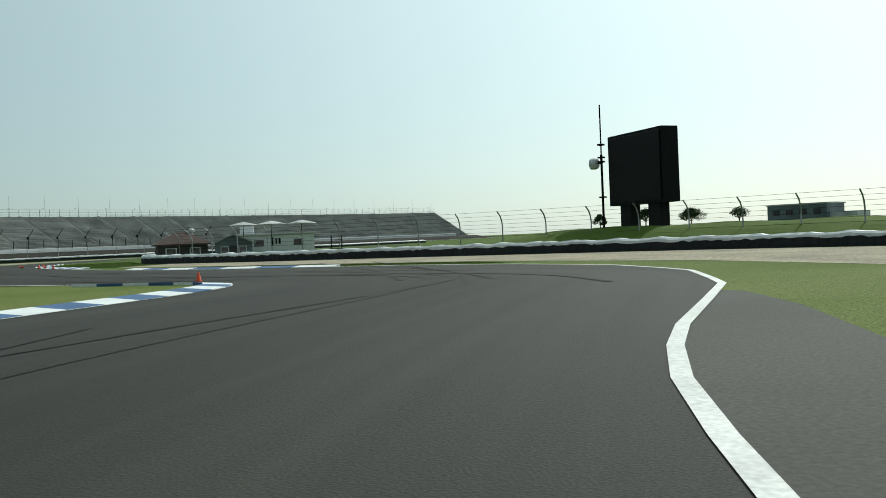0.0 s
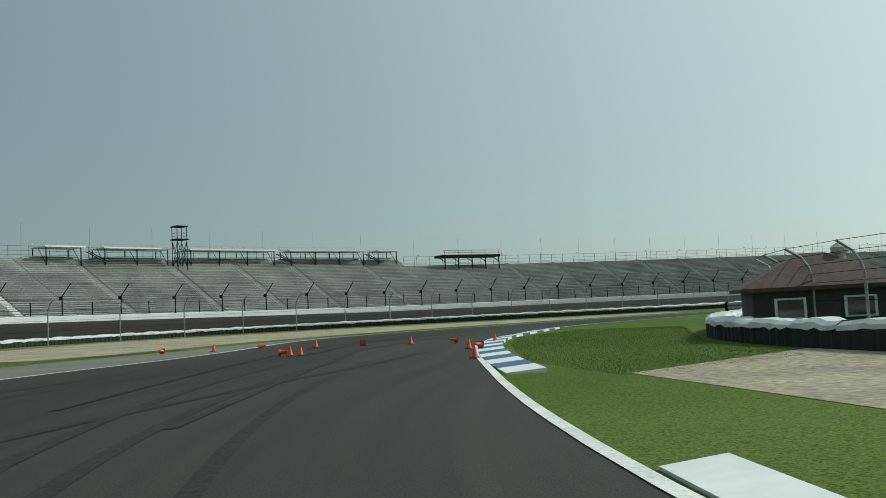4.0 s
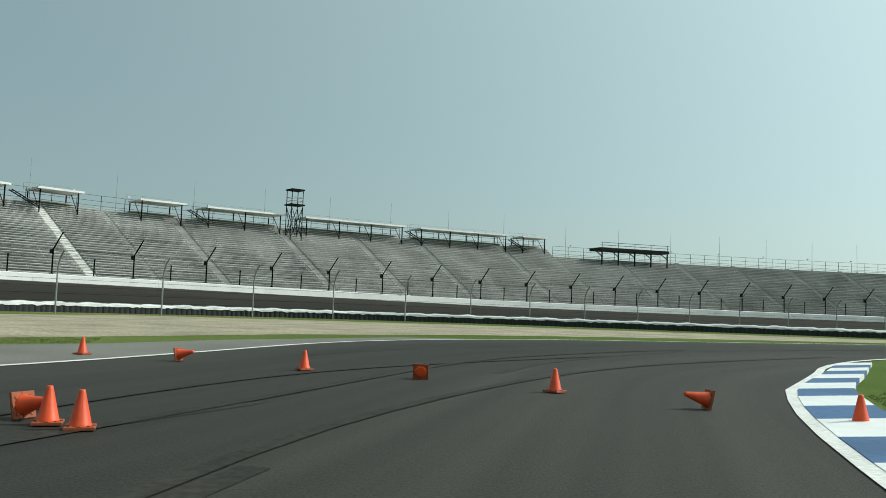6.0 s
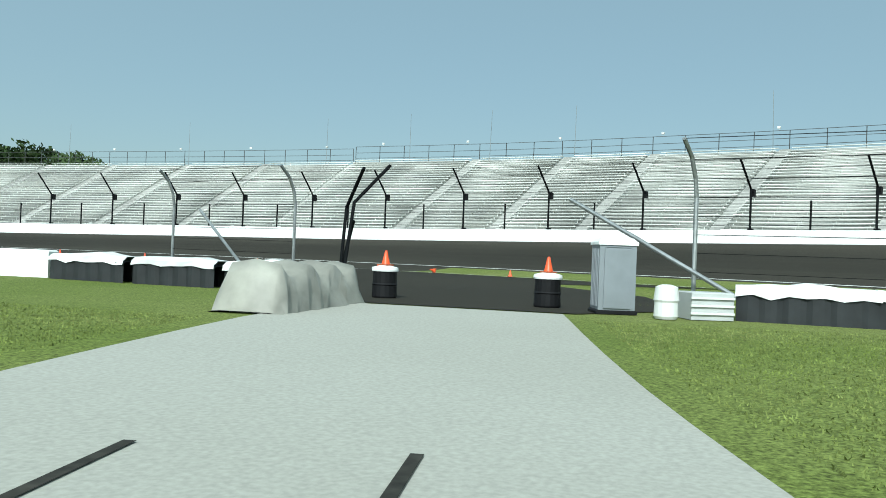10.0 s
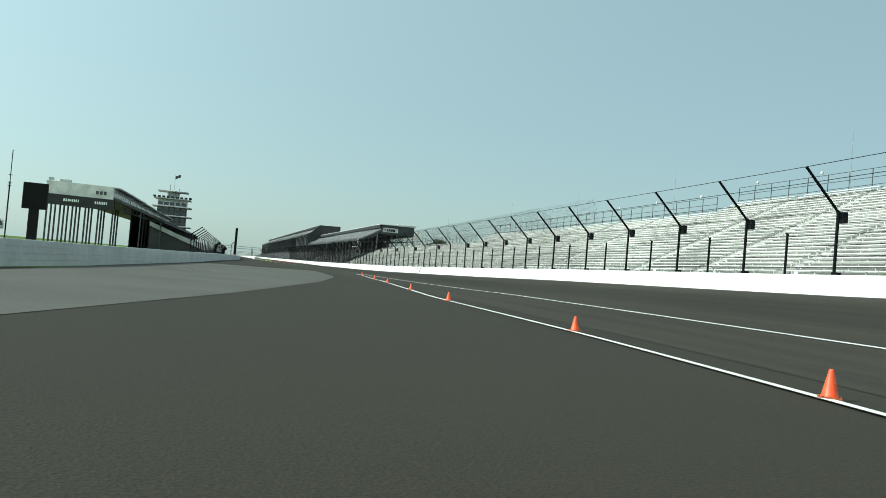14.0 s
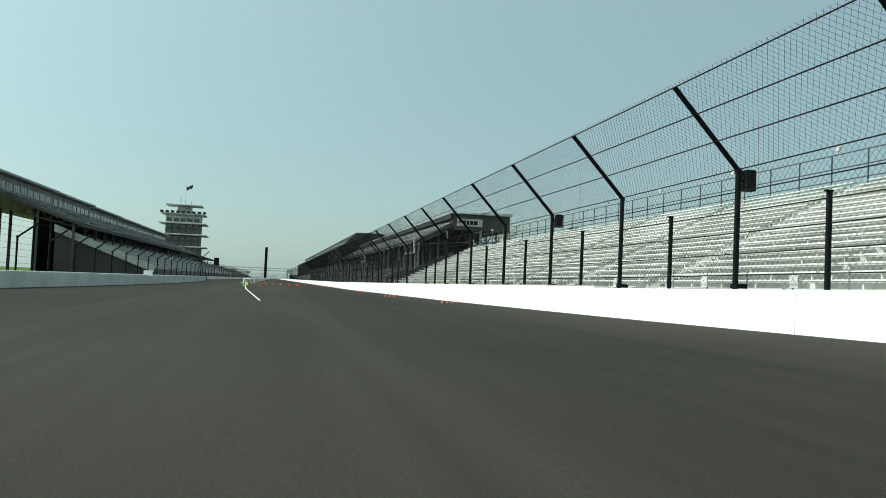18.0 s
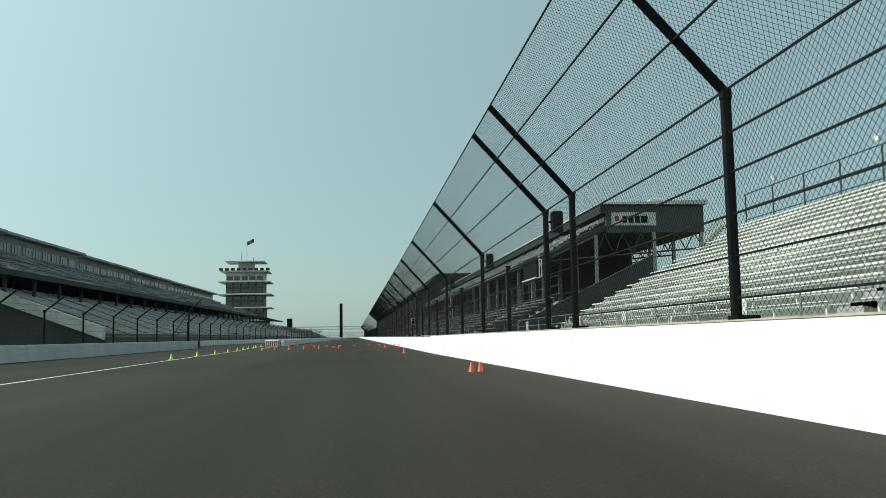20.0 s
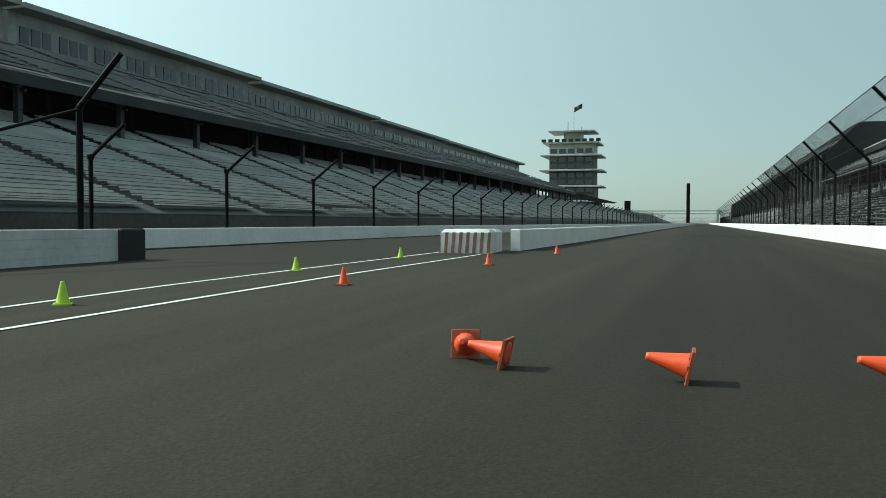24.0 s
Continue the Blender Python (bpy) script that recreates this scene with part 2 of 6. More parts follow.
def lusher(m, rgb, x0, x1):
    """Greener, watered grass towards the west, drier and paler to the east."""
    nt = m.node_tree
    scale = nt.nodes["Principled BSDF"].inputs["Base Color"].links[0].from_node
    dry = scale.inputs[0].links[0].from_socket
    geo, axis = nt.nodes.new("ShaderNodeNewGeometry"), nt.nodes.new("ShaderNodeSeparateXYZ")
    nt.links.new(geo.outputs["Position"], axis.inputs[0])
    ease = nt.nodes.new("ShaderNodeMapRange")
    ease.interpolation_type = "SMOOTHSTEP"
    ease.inputs[1].default_value, ease.inputs[2].default_value, ease.inputs[3].default_value, ease.inputs[4].default_value = x0, x1, 1.0, 0.0
    nt.links.new(axis.outputs["X"], ease.inputs[0])
    mix = nt.nodes.new("ShaderNodeMix")
    mix.data_type = "RGBA"
    mix.blend_type = "MULTIPLY"
    mix.inputs["B"].default_value = (*rgb, 1)
    nt.links.new(dry, mix.inputs["A"])
    nt.links.new(ease.outputs[0], mix.inputs["Factor"])
    nt.links.new(mix.outputs["Result"], scale.inputs[0])


lusher(M["grass"], (0.58, 0.74, 0.42), -104, -84)
lusher(M["blade"], (0.60, 0.77, 0.45), -104, -84)
laned(M["oval"], 0.86, 1.16, 6.2, 4.5, 0.16)
M["course"] = mat("course_asphalt", (0.036, 0.034, 0.028), 0.85, grain=40, spread=0.3, second=(0.030, 0.0285, 0.0235), stain_size=0.07, bump=0.4, spec=0.22)
laned(M["course"], 0.88, 1.14, 5.5, 5.0, 0.2)


# ---- building blocks ----
class Mesh:
    """Collects faces of one part."""

    def __init__(self):
        self.v, self.f, self.lane = [], [], []

    def quad(self, *pts):
        n = len(self.v)
        self.v += [tuple(p) for p in pts]
        self.f.append(tuple(range(n, n + len(pts))))

    def hexa(self, p):
        """Eight corners: four below, four above, both anticlockwise from above."""
        n = len(self.v)
        self.v += [tuple(q) for q in p]
        for a in ((3, 2, 1, 0), (4, 5, 6, 7), (0, 1, 5, 4), (1, 2, 6, 5), (2, 3, 7, 6), (3, 0, 4, 7)):
            self.f.append(tuple(n + i for i in a))

    def box(self, c, size, turn=0.0, chamfer=0.0):
        """A box about c; turn in degrees round z. chamfer trims its upper edges."""
        hx, hy, hz = (s / 2 for s in size)
        co, si = math.cos(radians(turn)), math.sin(radians(turn))

        def at(x, y, z):
            return (c[0] + x * co - y * si, c[1] + x * si + y * co, c[2] + z)
        if chamfer:
            k = chamfer
            self.hexa([at(-hx, -hy, -hz), at(hx, -hy, -hz), at(hx, hy, -hz), at(-hx, hy, -hz), at(-hx, -hy, hz - k), at(hx, -hy, hz - k), at(hx, hy, hz - k), at(-hx, hy, hz - k)])
            self.f.pop(-5)
            n = len(self.v)
            self.v += [at(-hx + k, -hy + k, hz), at(hx - k, -hy + k, hz), at(hx - k, hy - k, hz), at(-hx + k, hy - k, hz)]
            self.f.append((n, n + 1, n + 2, n + 3))
            for i in range(4):
                j = (i + 1) % 4
                self.f.append((n - 4 + i, n - 4 + j, n + j, n + i))
        else:
            self.hexa([at(-hx, -hy, -hz), at(hx, -hy, -hz), at(hx, hy, -hz), at(-hx, hy, -hz), at(-hx, -hy, hz), at(hx, -hy, hz), at(hx, hy, hz), at(-hx, hy, hz)])

    def tube(self, a, b, r, n=6, r2=None):
        a, b = Vector(a), Vector(b)
        w = (b - a).normalized()
        u = w.orthogonal().normalized()
        v = w.cross(u)
        k = len(self.v)
        r2 = r if r2 is None else r2
        for p, rr in ((a, r), (b, r2)):
            for i in range(n):
                t = 2 * math.pi * i / n
                self.v.append(tuple(p + (u * math.cos(t) + v * math.sin(t)) * rr))
        for i in range(n):
            j = (i + 1) % n
            self.f.append((k + i, k + j, k + n + j, k + n + i))
        self.f.append(tuple(k + n - 1 - i for i in range(n)))
        self.f.append(tuple(k + n + i for i in range(n)))

    def lathe(self, c, profile, n=16):
        """Rings of (radius, height) turned round the upright through c."""
        k = len(self.v)
        for r, h in profile:
            for i in range(n):
                t = 2 * math.pi * i / n
                self.v.append((c[0] + r * math.cos(t), c[1] + r * math.sin(t), c[2] + h))
        for a in range(len(profile) - 1):
            for i in range(n):
                j = (i + 1) % n
                self.f.append((k + a * n + i, k + a * n + j, k + (a + 1) * n + j, k + (a + 1) * n + i))
        self.f.append(tuple(k + n - 1 - i for i in range(n)))
        self.f.append(tuple(k + (len(profile) - 1) * n + i for i in range(n)))

    def strip(self, lines):
        """A skin over rows of points, each row as long as the next."""
        k, n = len(self.v), len(lines[0])
        for ln in lines:
            self.v += [tuple(p) for p in ln]
        for a in range(len(lines) - 1):
            for i in range(n - 1):
                self.f.append((k + a * n + i, k + a * n + i + 1, k + (a + 1) * n + i + 1, k + (a + 1) * n + i))

    def data(self, name, material, smooth=False):
        me = bpy.data.meshes.new(name)
        me.from_pydata(self.v, [], self.f)
        me.materials.append(material)
        if self.lane:
            for k, nm in enumerate(("run", "offset")):
                me.attributes.new(nm, "FLOAT", "POINT").data.foreach_set("value", [q[k] for q in self.lane])
        if smooth:
            me.polygons.foreach_set("use_smooth", [True] * len(me.polygons))
        me.update()
        return me


def part(name, mesh, material, parent=None, label="", smooth=False):
    """One mesh object under a thing or a part."""
    ob = new(name, mesh.data(name, material, smooth) if isinstance(mesh, Mesh) else mesh)
    if parent is not None:
        ob.parent = parent
        ob.matrix_parent_inverse = parent.matrix_basis.inverted()
    if label:
        ob["label"] = label
    return ob


def thing(name, label, category, group="", kind="", at=(0, 0, 0)):
    ob = new(name)
    ob.empty_display_size = 0.2
    ob.location = at
    return tagged(ob, label, category, group, kind)


def setting(name, mesh, material, label, category):
    return tagged(part(name, mesh, material), label, category, kind="structure")


# ---- the line of the outer wall ----
# s runs along it in metres (on the straight s is y); d is the way from its face towards the track.
HEADS = [(-430, 100.0), (-270, 82.3), (-248, 74.6), (-226, 67.4), (-205, 60.4), (-183, 52.9), (-161, 45.8), (-140, 40.7), (-118, 36.9), (-96, 32.0), (-75, 23.9), (-53, 13.7), (-31, 5.1), (-10, 1.5), (12, 1.5), (34, 0.9), (55, 0.3), (77, 0.4), (99, -0.1), (141, 0.0), (1150, 0.0)]
STAND_BASE = [(-430, 0.85), (-287, 0.56), (-225, 0.56), (-183, 0.48), (-154, 0.71), (-125, 0.92), (-96, 1.26), (-68, 1.5), (-39, 1.44), (-10, 1.19), (19, 0.93), (48, 0.72), (77, 0.43), (106, 0.28), (135, 0.18), (200, 0.0), (1150, 0.0)]
BASE = [(-430, 1.5), (-287, 1.5), (-225, 1.7), (-183, 2.2), (-154, 2.42), (-125, 2.5), (-108, 2.55), (-90, 2.52), (-78, 2.38), (-65, 2.2), (-50, 2.0), (-30, 1.8), (-10, 1.5), (4, 1.37), (25, 1.2), (48, 0.92), (77, 0.62), (106, 0.36), (135, 0.2), (200, 0.0), (1150, 0.0)]
RAISE = [(-430, 0.85), (-264, 0.83), (-226, 0.79), (-194, 0.735), (-140, 0.72), (-108, 0.77), (-90, 0.80), (-65, 0.887), (-30, 0.93), (25, 0.95), (77, 0.97), (135, 1.0), (1150, 1.0)]
S_MIN, S_MAX = -430, 1150
S_GRID = np.arange(S_MIN, S_MAX + 1.0, 1.0)
h_grid = np.radians(np.interp(S_GRID, [a for a, _ in HEADS], [b for _, b in HEADS]))
i0 = int(99 - S_MIN)
gx = np.concatenate([[0], np.cumsum(np.sin((h_grid[1:] + h_grid[:-1]) / 2))])
gy = np.concatenate([[0], np.cumsum(np.cos((h_grid[1:] + h_grid[:-1]) / 2))])
gx, gy = gx - gx[i0] - 1.9, gy - gy[i0] + 99.0


def base_z(s):
    return float(np.interp(s, [a for a, _ in BASE], [b for _, b in BASE]))


def stand_z(s):
    """Height of the ground under the stands."""
    return float(np.interp(s, [a for a, _ in STAND_BASE], [b for _, b in STAND_BASE]))


def raised(s):
    """How tall the wall and its fence are there, against those on the straight."""
    return float(np.interp(s, [a for a, _ in RAISE], [b for _, b in RAISE]))


def rail(s, d=0.0, z=0.0):
    """The point s along the wall, d metres to the track's side of its face, at height z."""
    x, y, h = (float(np.interp(s, S_GRID, g)) for g in (gx, gy, h_grid))
    return Vector((x + math.cos(h) * (1.8 - d), y - math.sin(h) * (1.8 - d), z))


def facing(s):
    """Degrees by which the wall's line turns from +y there, anticlockwise."""
    return -math.degrees(float(np.interp(s, S_GRID, h_grid)))


def surface_z(s, d):
    """The banked surface of the oval."""
    k = max(0.0, 1 - d / 16.0)
    return base_z(s) * k ** float(np.interp(s, [0, 30], [1.4, 2.6])) + 0.01


def post_s(n):
    if n < -20:
        return 98.7 + (n - 15) * 7.227 - min(2.5, 0.5 * (-20 - n))
    return 98.7 + (n - 15) * 7.227 if n < 22 else 194.43 + (n - 24) * 10.95 - (1.8 if n < 24 else 0.0)


def along(a, b, step):
    n = max(1, int(round(abs(b - a) / step)))
    return [a + (b - a) * i / n for i in range(n + 1)]


# ---- ground, roads and lines ----
def disc(radius, rings, n=96):
    m = Mesh()
    m.v.append((-60.0, 50.0, -0.014))
    for r in rings:
        for i in range(n):
            t = 2 * math.pi * i / n
            m.v.append((-60 + r * radius * math.cos(t), 50 + r * radius * math.sin(t), -0.014))
    for i in range(n):
        m.f.append((0, 1 + i, 1 + (i + 1) % n))
    for k in range(len(rings) - 1):
        for i in range(n):
            j = (i + 1) % n
            m.f.append((1 + k * n + i, 1 + (k + 1) * n + i, 1 + (k + 1) * n + j, 1 + k * n + j))
    return m


setting("ground", disc(4000, [0.02, 0.06, 0.15, 0.4, 1.0]), M["grass"], "wide mown grass ground of the speedway", "ground")


def flat(points, z):
    m = Mesh()
    m.quad(*[(x, y, z) for x, y in points])
    return m


def ribbon(left, right, z):
    m = Mesh()
    m.strip([[(x, y, z) for x, y in left], [(x, y, z) for x, y in right]])
    return m


def band(points, width, z):
    """A ribbon of even width along a line of points."""
    l, r = [], []
    for i, p in enumerate(points):
        a, b = Vector(points[max(0, i - 1)]), Vector(points[min(len(points) - 1, i + 1)])
        u = (b - a).normalized()
        n = Vector((-u.y, u.x)) * width / 2
        l.append(Vector(p) + n)
        r.append(Vector(p) - n)
    return ribbon([tuple(q) for q in l], [tuple(q) for q in r], z)


def smooth_line(points, step=2.0):
    """Points along a Catmull-Rom curve through the given ones."""
    out = []
    for i in range(len(points) - 1):
        p = [Vector(points[min(max(j, 0), len(points) - 1)]) for j in (i - 1, i, i + 1, i + 2)]
        n = max(1, int((p[2] - p[1]).length / step))
        for k in range(n):
            t = k / n
            out.append(tuple(0.5 * (2 * p[1] + (p[2] - p[0]) * t + (2 * p[0] - 5 * p[1] + 4 * p[2] - p[3]) * t * t + (3 * p[1] - p[0] - 3 * p[2] + p[3]) * t ** 3)))
    return out + [tuple(points[-1])]


def oval_strip(s0, s1, d0, d1, lift, step=6.0, cuts=4):
    m = Mesh()
    m.strip([[rail(s, d1 + (d0 - d1) * k / cuts, surface_z(s, d1 + (d0 - d1) * k / cuts) + lift) for k in range(cuts + 1)] for s in along(s0, s1, step)])
    m.lane = [(s, d1 + (d0 - d1) * k / cuts) for s in along(s0, s1, step) for k in range(cuts + 1)]
    return m


setting("road_oval", oval_strip(-430, 1150, 0.0, 13.4, 0.0, 3.0), M["oval"], "dark grey asphalt of the banked oval track", "race track")
LINE_B = 12.4
setting("road_apron", oval_strip(-69, 1150, 13.4, 17.6, 0.0, 3.0), M["oval"], "dark asphalt apron between the oval and the cone line", "road")
setting("ground_verge", oval_strip(-430, -68, 12.75, 18.2, 0.006, 3.0), M["grass"], "mown grass strip between two white lines", "grass")
setting("road_line_inner", oval_strip(-430, 55, LINE_B, LINE_B + 0.16, 0.03, 3.0, 1), M["line"], "white painted line on the inside of the oval", "road marking")

# the warm-up lane and pit entry between oval and inner wall
LANE_EDGE = [(-35.5, -78.5), (-31.4, -69.8), (-28.6, -62.8), (-26.5, -55.6), (-24.8, -50.0), (-23.6, -46.0), (-22.9, -41.0), (-22.1, -34.6), (-21.2, -25.6), (-20.2, -10.0), (-19.75, -5.7), (-19.1, 0.0), (-17.5, 14.0), (-16.8, 20.0), (-16.3, 26.0), (-15.7, 31.7), (-14.4, 43.9), (-13.2, 55.7)]
inner = [(-112.8, -159.8), (-80.8, -105.3), (-54.5, -73.3), (-47.0, -54.5), (-41.4, -35.7), (-37.6, -20.7), (-34.8, -9.4), (-32.9, 9.4), (-31.0, 56.4), (-28.2, 111.2), (-25.4, 170.1), (-25.2, 243.5)]
PIT_SIDE = [tuple(rail(s, 14.5)[:2]) for s in range(46, -64, -6)][::-1]
setting("road_pit_entry", flat([(-14.5, 48.9), (-14.5, 1025.5), (-33.8, 1025.5), (-33.8, 300.0), (-33.0, 262.0), (-25.6, 258.0)] + inner[::-1][1:8] + [(-48.9, -65.8), (-53.5, -65.5), (-56.6, -68.9), (-56.6, -73.6), (-53.6, -75.7), (-47.0, -74.7), (-39.3, -70.3), (-33.8, -80.8), (-56.4, -126.9), (-49.6, -128.8), (-28.6, -75.2), (-26.6, -66.0)] + PIT_SIDE, 0.004), M["asphalt"], "dark asphalt of the pit entry lane", "road")
def draped(points, width):
    """A painted line that follows the banked apron."""
    m = band(points, width, 0.0)
    for i, (x, y, _) in enumerate(m.v):
        k = int(np.argmin((gx - x) ** 2 + (gy - y) ** 2))
        d = 1.8 - ((x - gx[k]) * math.cos(h_grid[k]) - (y - gy[k]) * math.sin(h_grid[k]))
        m.v[i] = (x, y, max(0.022, surface_z(float(S_GRID[k]), float(d)) + 0.022))
    return m


setting("road_line_cones", draped(smooth_line(LANE_EDGE, 1.5), 0.16), M["line"], "white painted edge line where cones stand", "road marking")
setting("pavement_pit_entry", flat([(-35.2, -16.9), (-32.4, 28.0), (-30.3, 42.0), (-25.0, 45.4), (-18.4, 52.0), (-19.3, 35.0), (-20.0, 24.0), (-20.9, 17.0), (-23.5, 1.9), (-28.2, -18.8), (-31.5, -31.0), (-36.7, -30.1)], 0.012), M["greyroad"], "pale worn concrete beside the inner wall", "pavement")
setting("road_line_pit", band([(-11.8, 118.0), (-13.9, 165.0), (-15.1, 205.0), (-15.4, 226.0), (-17.1, 250.0), (-17.5, 268.0)], 0.12, 0.02), M["line"], "white painted pit lane line", "road marking")
setting("road_line_pit_second", band([(-14.9, 242.0), (-15.3, 253.0), (-15.4, 266.0)], 0.12, 0.02), M["line"], "white painted pit lane line", "road marking")

# infield road course
RIGHT = [(-37.6, 20.7), (-58.3, 3.2), (-71.0, -6.1), (-77.2, -9.0), (-84.8, -11.2), (-90.0, -14.0), (-93.6, -18.2), (-95.5, -23.5), (-96.0, -31.5), (-95.1, -40.0), (-95.0, -47.0), (-96.2, -54.5), (-97.8, -61.1), (-99.1, -65.8), (-100.6, -71.2), (-102.7, -77.1), (-105.3, -82.7), (-108.4, -87.2), (-112.8, -93.1), (-123.1, -100.6), (-141.0, -106.2), (-188.0, -101.5)]
LEFT = [(-28.2, 9.4), (-48.9, -7.5), (-62.0, -15.5), (-70.0, -19.5), (-76.0, -22.0), (-80.0, -23.6), (-83.0, -25.4), (-84.6, -27.6), (-84.3, -30.5), (-83.4, -34.0), (-82.6, -40.0), (-82.4, -48.0), (-82.4, -58.0), (-83.6, -66.0), (-87.0, -74.0), (-91.0, -80.2), (-93.4, -84.9), (-95.2, -89.5), (-98.0, -96.3), (-103.4, -102.3), (-112.8, -107.3), (-141.0, -116.6), (-188.0, -112.8)]
rr, ll = smooth_line(RIGHT, 3.0), smooth_line(LEFT, 3.0)


def resample(pts, n):
    d = [0.0]
    for a, b in zip(pts, pts[1:]):
        d.append(d[-1] + math.dist(a, b))
    at = np.linspace(0, d[-1], n)
    return list(zip(np.interp(at, d, [p[0] for p in pts]), np.interp(at, d, [p[1] for p in pts])))


rr, ll = resample(rr, 120), resample(ll, 120)
course = Mesh()
course.strip([[(a[0] + (b[0] - a[0]) * k / 4, a[1] + (b[1] - a[1]) * k / 4, 0.0) for k in range(5)] for a, b in zip(ll, rr)])
course.lane = [(2.2 * i, math.dist(a, b) * k / 4) for i, (a, b) in enumerate(zip(ll, rr)) for k in range(5)]
setting("road_course", course, M["course"], "dark asphalt infield road course with tyre marks", "road")
setting("road_line_right", band(rr, 0.18, 0.012), M["line"], "white painted edge line of the road course", "road marking")
setting("road_line_left", band([p for p in ll], 0.18, 0.012), M["line"], "white painted edge line of the road course", "road marking")
setting("road_runoff", flat([(-83.6, -66.0), (-87.0, -74.0), (-91.0, -80.2), (-93.4, -84.9), (-95.2, -89.5), (-98.0, -96.3), (-103.0, -102.5), (-100.0, -101.6), (-94.5, -95.0), (-92.2, -91.0), (-88.1, -86.9), (-84.5, -82.2), (-79.6, -78.7), (-75.0, -74.0), (-79.0, -70.5)], 0.008), M["runoff"], "pale asphalt run-off beside the road course", "road")
ROAD_L = smooth_line([(-81.5, -69.6), (-76.5, -71.8), (-72.5, -71.5), (-67.5, -70.4), (-61.3, -69.3), (-57.0, -69.0)], 2.0)
ROAD_R = smooth_line([(-84.0, -82.0), (-79.6, -78.7), (-73.6, -77.0), (-66.2, -75.1), (-57.0, -73.4)], 2.0)
setting("road_access", ribbon(resample(ROAD_L, 24), resample(ROAD_R, 24), 0.010), M["concrete"], "pale concrete access road to the gate", "road")
setting("ground_gravel", flat([(-85.0, -89.0), (-81.5, -91.5), (-79.5, -101.0), (-77.0, -114.0), (-84.0, -127.0), (-105.3, -132.5), (-141.0, -127.8), (-141.0, -122.2), (-114.7, -113.3), (-103.0, -107.5), (-95.5, -101.0), (-91.5, -95.5), (-88.2, -91.4)], -0.006), M["gravel"], "pale gravel trap", "gravel trap")
setting("ground_gravel_north", flat([(-107.0, -8.0), (-109.5, -20.0), (-108.6, -40.0), (-106.6, -54.0), (-107.0, -64.0), (-100.4, -61.0), (-99.6, -48.0), (-99.8, -39.0), (-99.6, -28.0), (-96.4, -16.0), (-91.0, -8.0), (-80.0, -1.0), (-70.0, 7.0), (-92.0, 14.0)], -0.006), M["gravel"], "pale gravel trap", "gravel trap")

setting("road_shoulder", flat([(-64.0, -4.0), (-71.0, -9.0), (-77.5, -11.0), (-83.5, -11.8), (-82.6, -10.0), (-80.2, -8.4), (-76.6, -6.6), (-71.0, -3.4), (-62.0, 2.5)], -0.003), M["greyroad"], "pale asphalt shoulder outside the edge line", "road")

# kerbs: raised blocks in turn blue and white
kerb_set = tagged(new("kerb"), "blue and white painted race kerb beside the road", "kerb", kind="structure")
kerb_left = tagged(new("kerb"), "blue and white painted race kerb beside the road", "kerb", kind="structure")


def kerb_blocks(line, side, width, parent, length=2.6):
    pts = resample(line, max(2, int(sum(math.dist(a, b) for a, b in zip(line, line[1:])) / length) + 1))
    for i in range(len(pts) - 1):
        a, b = Vector(pts[i]), Vector(pts[i + 1])
        u = (b - a).normalized()
        n = Vector((-u.y, u.x)) * side
        m = Mesh()
        q = [a, b, b + n * width, a + n * width] if side > 0 else [a, a + n * width, b + n * width, b]
        hs = [0.02, 0.02, 0.09, 0.09] if side > 0 else [0.02, 0.09, 0.09, 0.02]
        m.hexa([(*p, -0.04) for p in q] + [(*p, h) for p, h in zip(q, hs)])
        part("kerb_block", m, M["blue"] if i % 2 else M["white"], parent)


kerb_blocks(smooth_line([(-95.7, -34.0), (-95.2, -40.0), (-95.1, -47.0), (-96.0, -52.5)], 2.0), -1, 0.6, kerb_set)
kerb_blocks(smooth_line([(-98.5, -62.8), (-99.2, -65.8), (-100.7, -71.2), (-102.8, -77.1), (-105.4, -82.7), (-108.5, -87.2), (-111.8, -92.0)], 2.0), -1, 0.85, kerb_set, 1.5)
kerb_blocks(smooth_line([(-62.0, -15.5), (-70.0, -19.5), (-76.0, -22.0), (-80.0, -23.6), (-83.0, -25.4), (-84.6, -27.6), (-84.3, -30.5), (-83.4, -34.0)], 1.0), 1, 0.9, kerb_left, 1.2)

# ---- outer wall ----
wall_outer = tagged(new("wall_outer"), "long white painted steel and foam safety wall", "wall", kind="structure")


def sweep(mesh, profile, ss, zf=base_z):
    """A closed outline of (d, z) swept along the wall's line."""
    k, n = len(mesh.v), len(profile)
    for s in ss:
        for d, z in profile:
            mesh.v.append(tuple(rail(s, d, zf(s) + z * (raised(s) if zf is base_z else 1.0))))
    for a in range(len(ss) - 1):
        for i in range(n):
            j = (i + 1) % n
            mesh.f.append((k + a * n + i, k + a * n + j, k + (a + 1) * n + j, k + (a + 1) * n + i))
    mesh.f.append(tuple(k + i for i in range(n)))
    mesh.f.append(tuple(k + (len(ss) - 1) * n + n - 1 - i for i in range(n)))


for i, s in enumerate(np.arange(-420, 1140, 12.0)):
    m = Mesh()
    top = 1.10 if 108 <= s < 204 else 1.03
    sweep(m, [(0, 0), (0, top - 0.07), (-0.05, top), (-0.6, top), (-0.65, top - 0.07), (-0.65, -0.3), (0, -0.3)][::-1], along(s, s + 11.985, 4.0))
    part("panel", m, M["white"], wall_outer)

m = Mesh()
sweep(m, [(-0.03, 1.104), (-0.03, 1.125), (-0.62, 1.125), (-0.62, 1.104)][::-1], along(108, 211.9, 6.0))
part("coping", m, M["coping"], wall_outer, "thin tan coping strip")

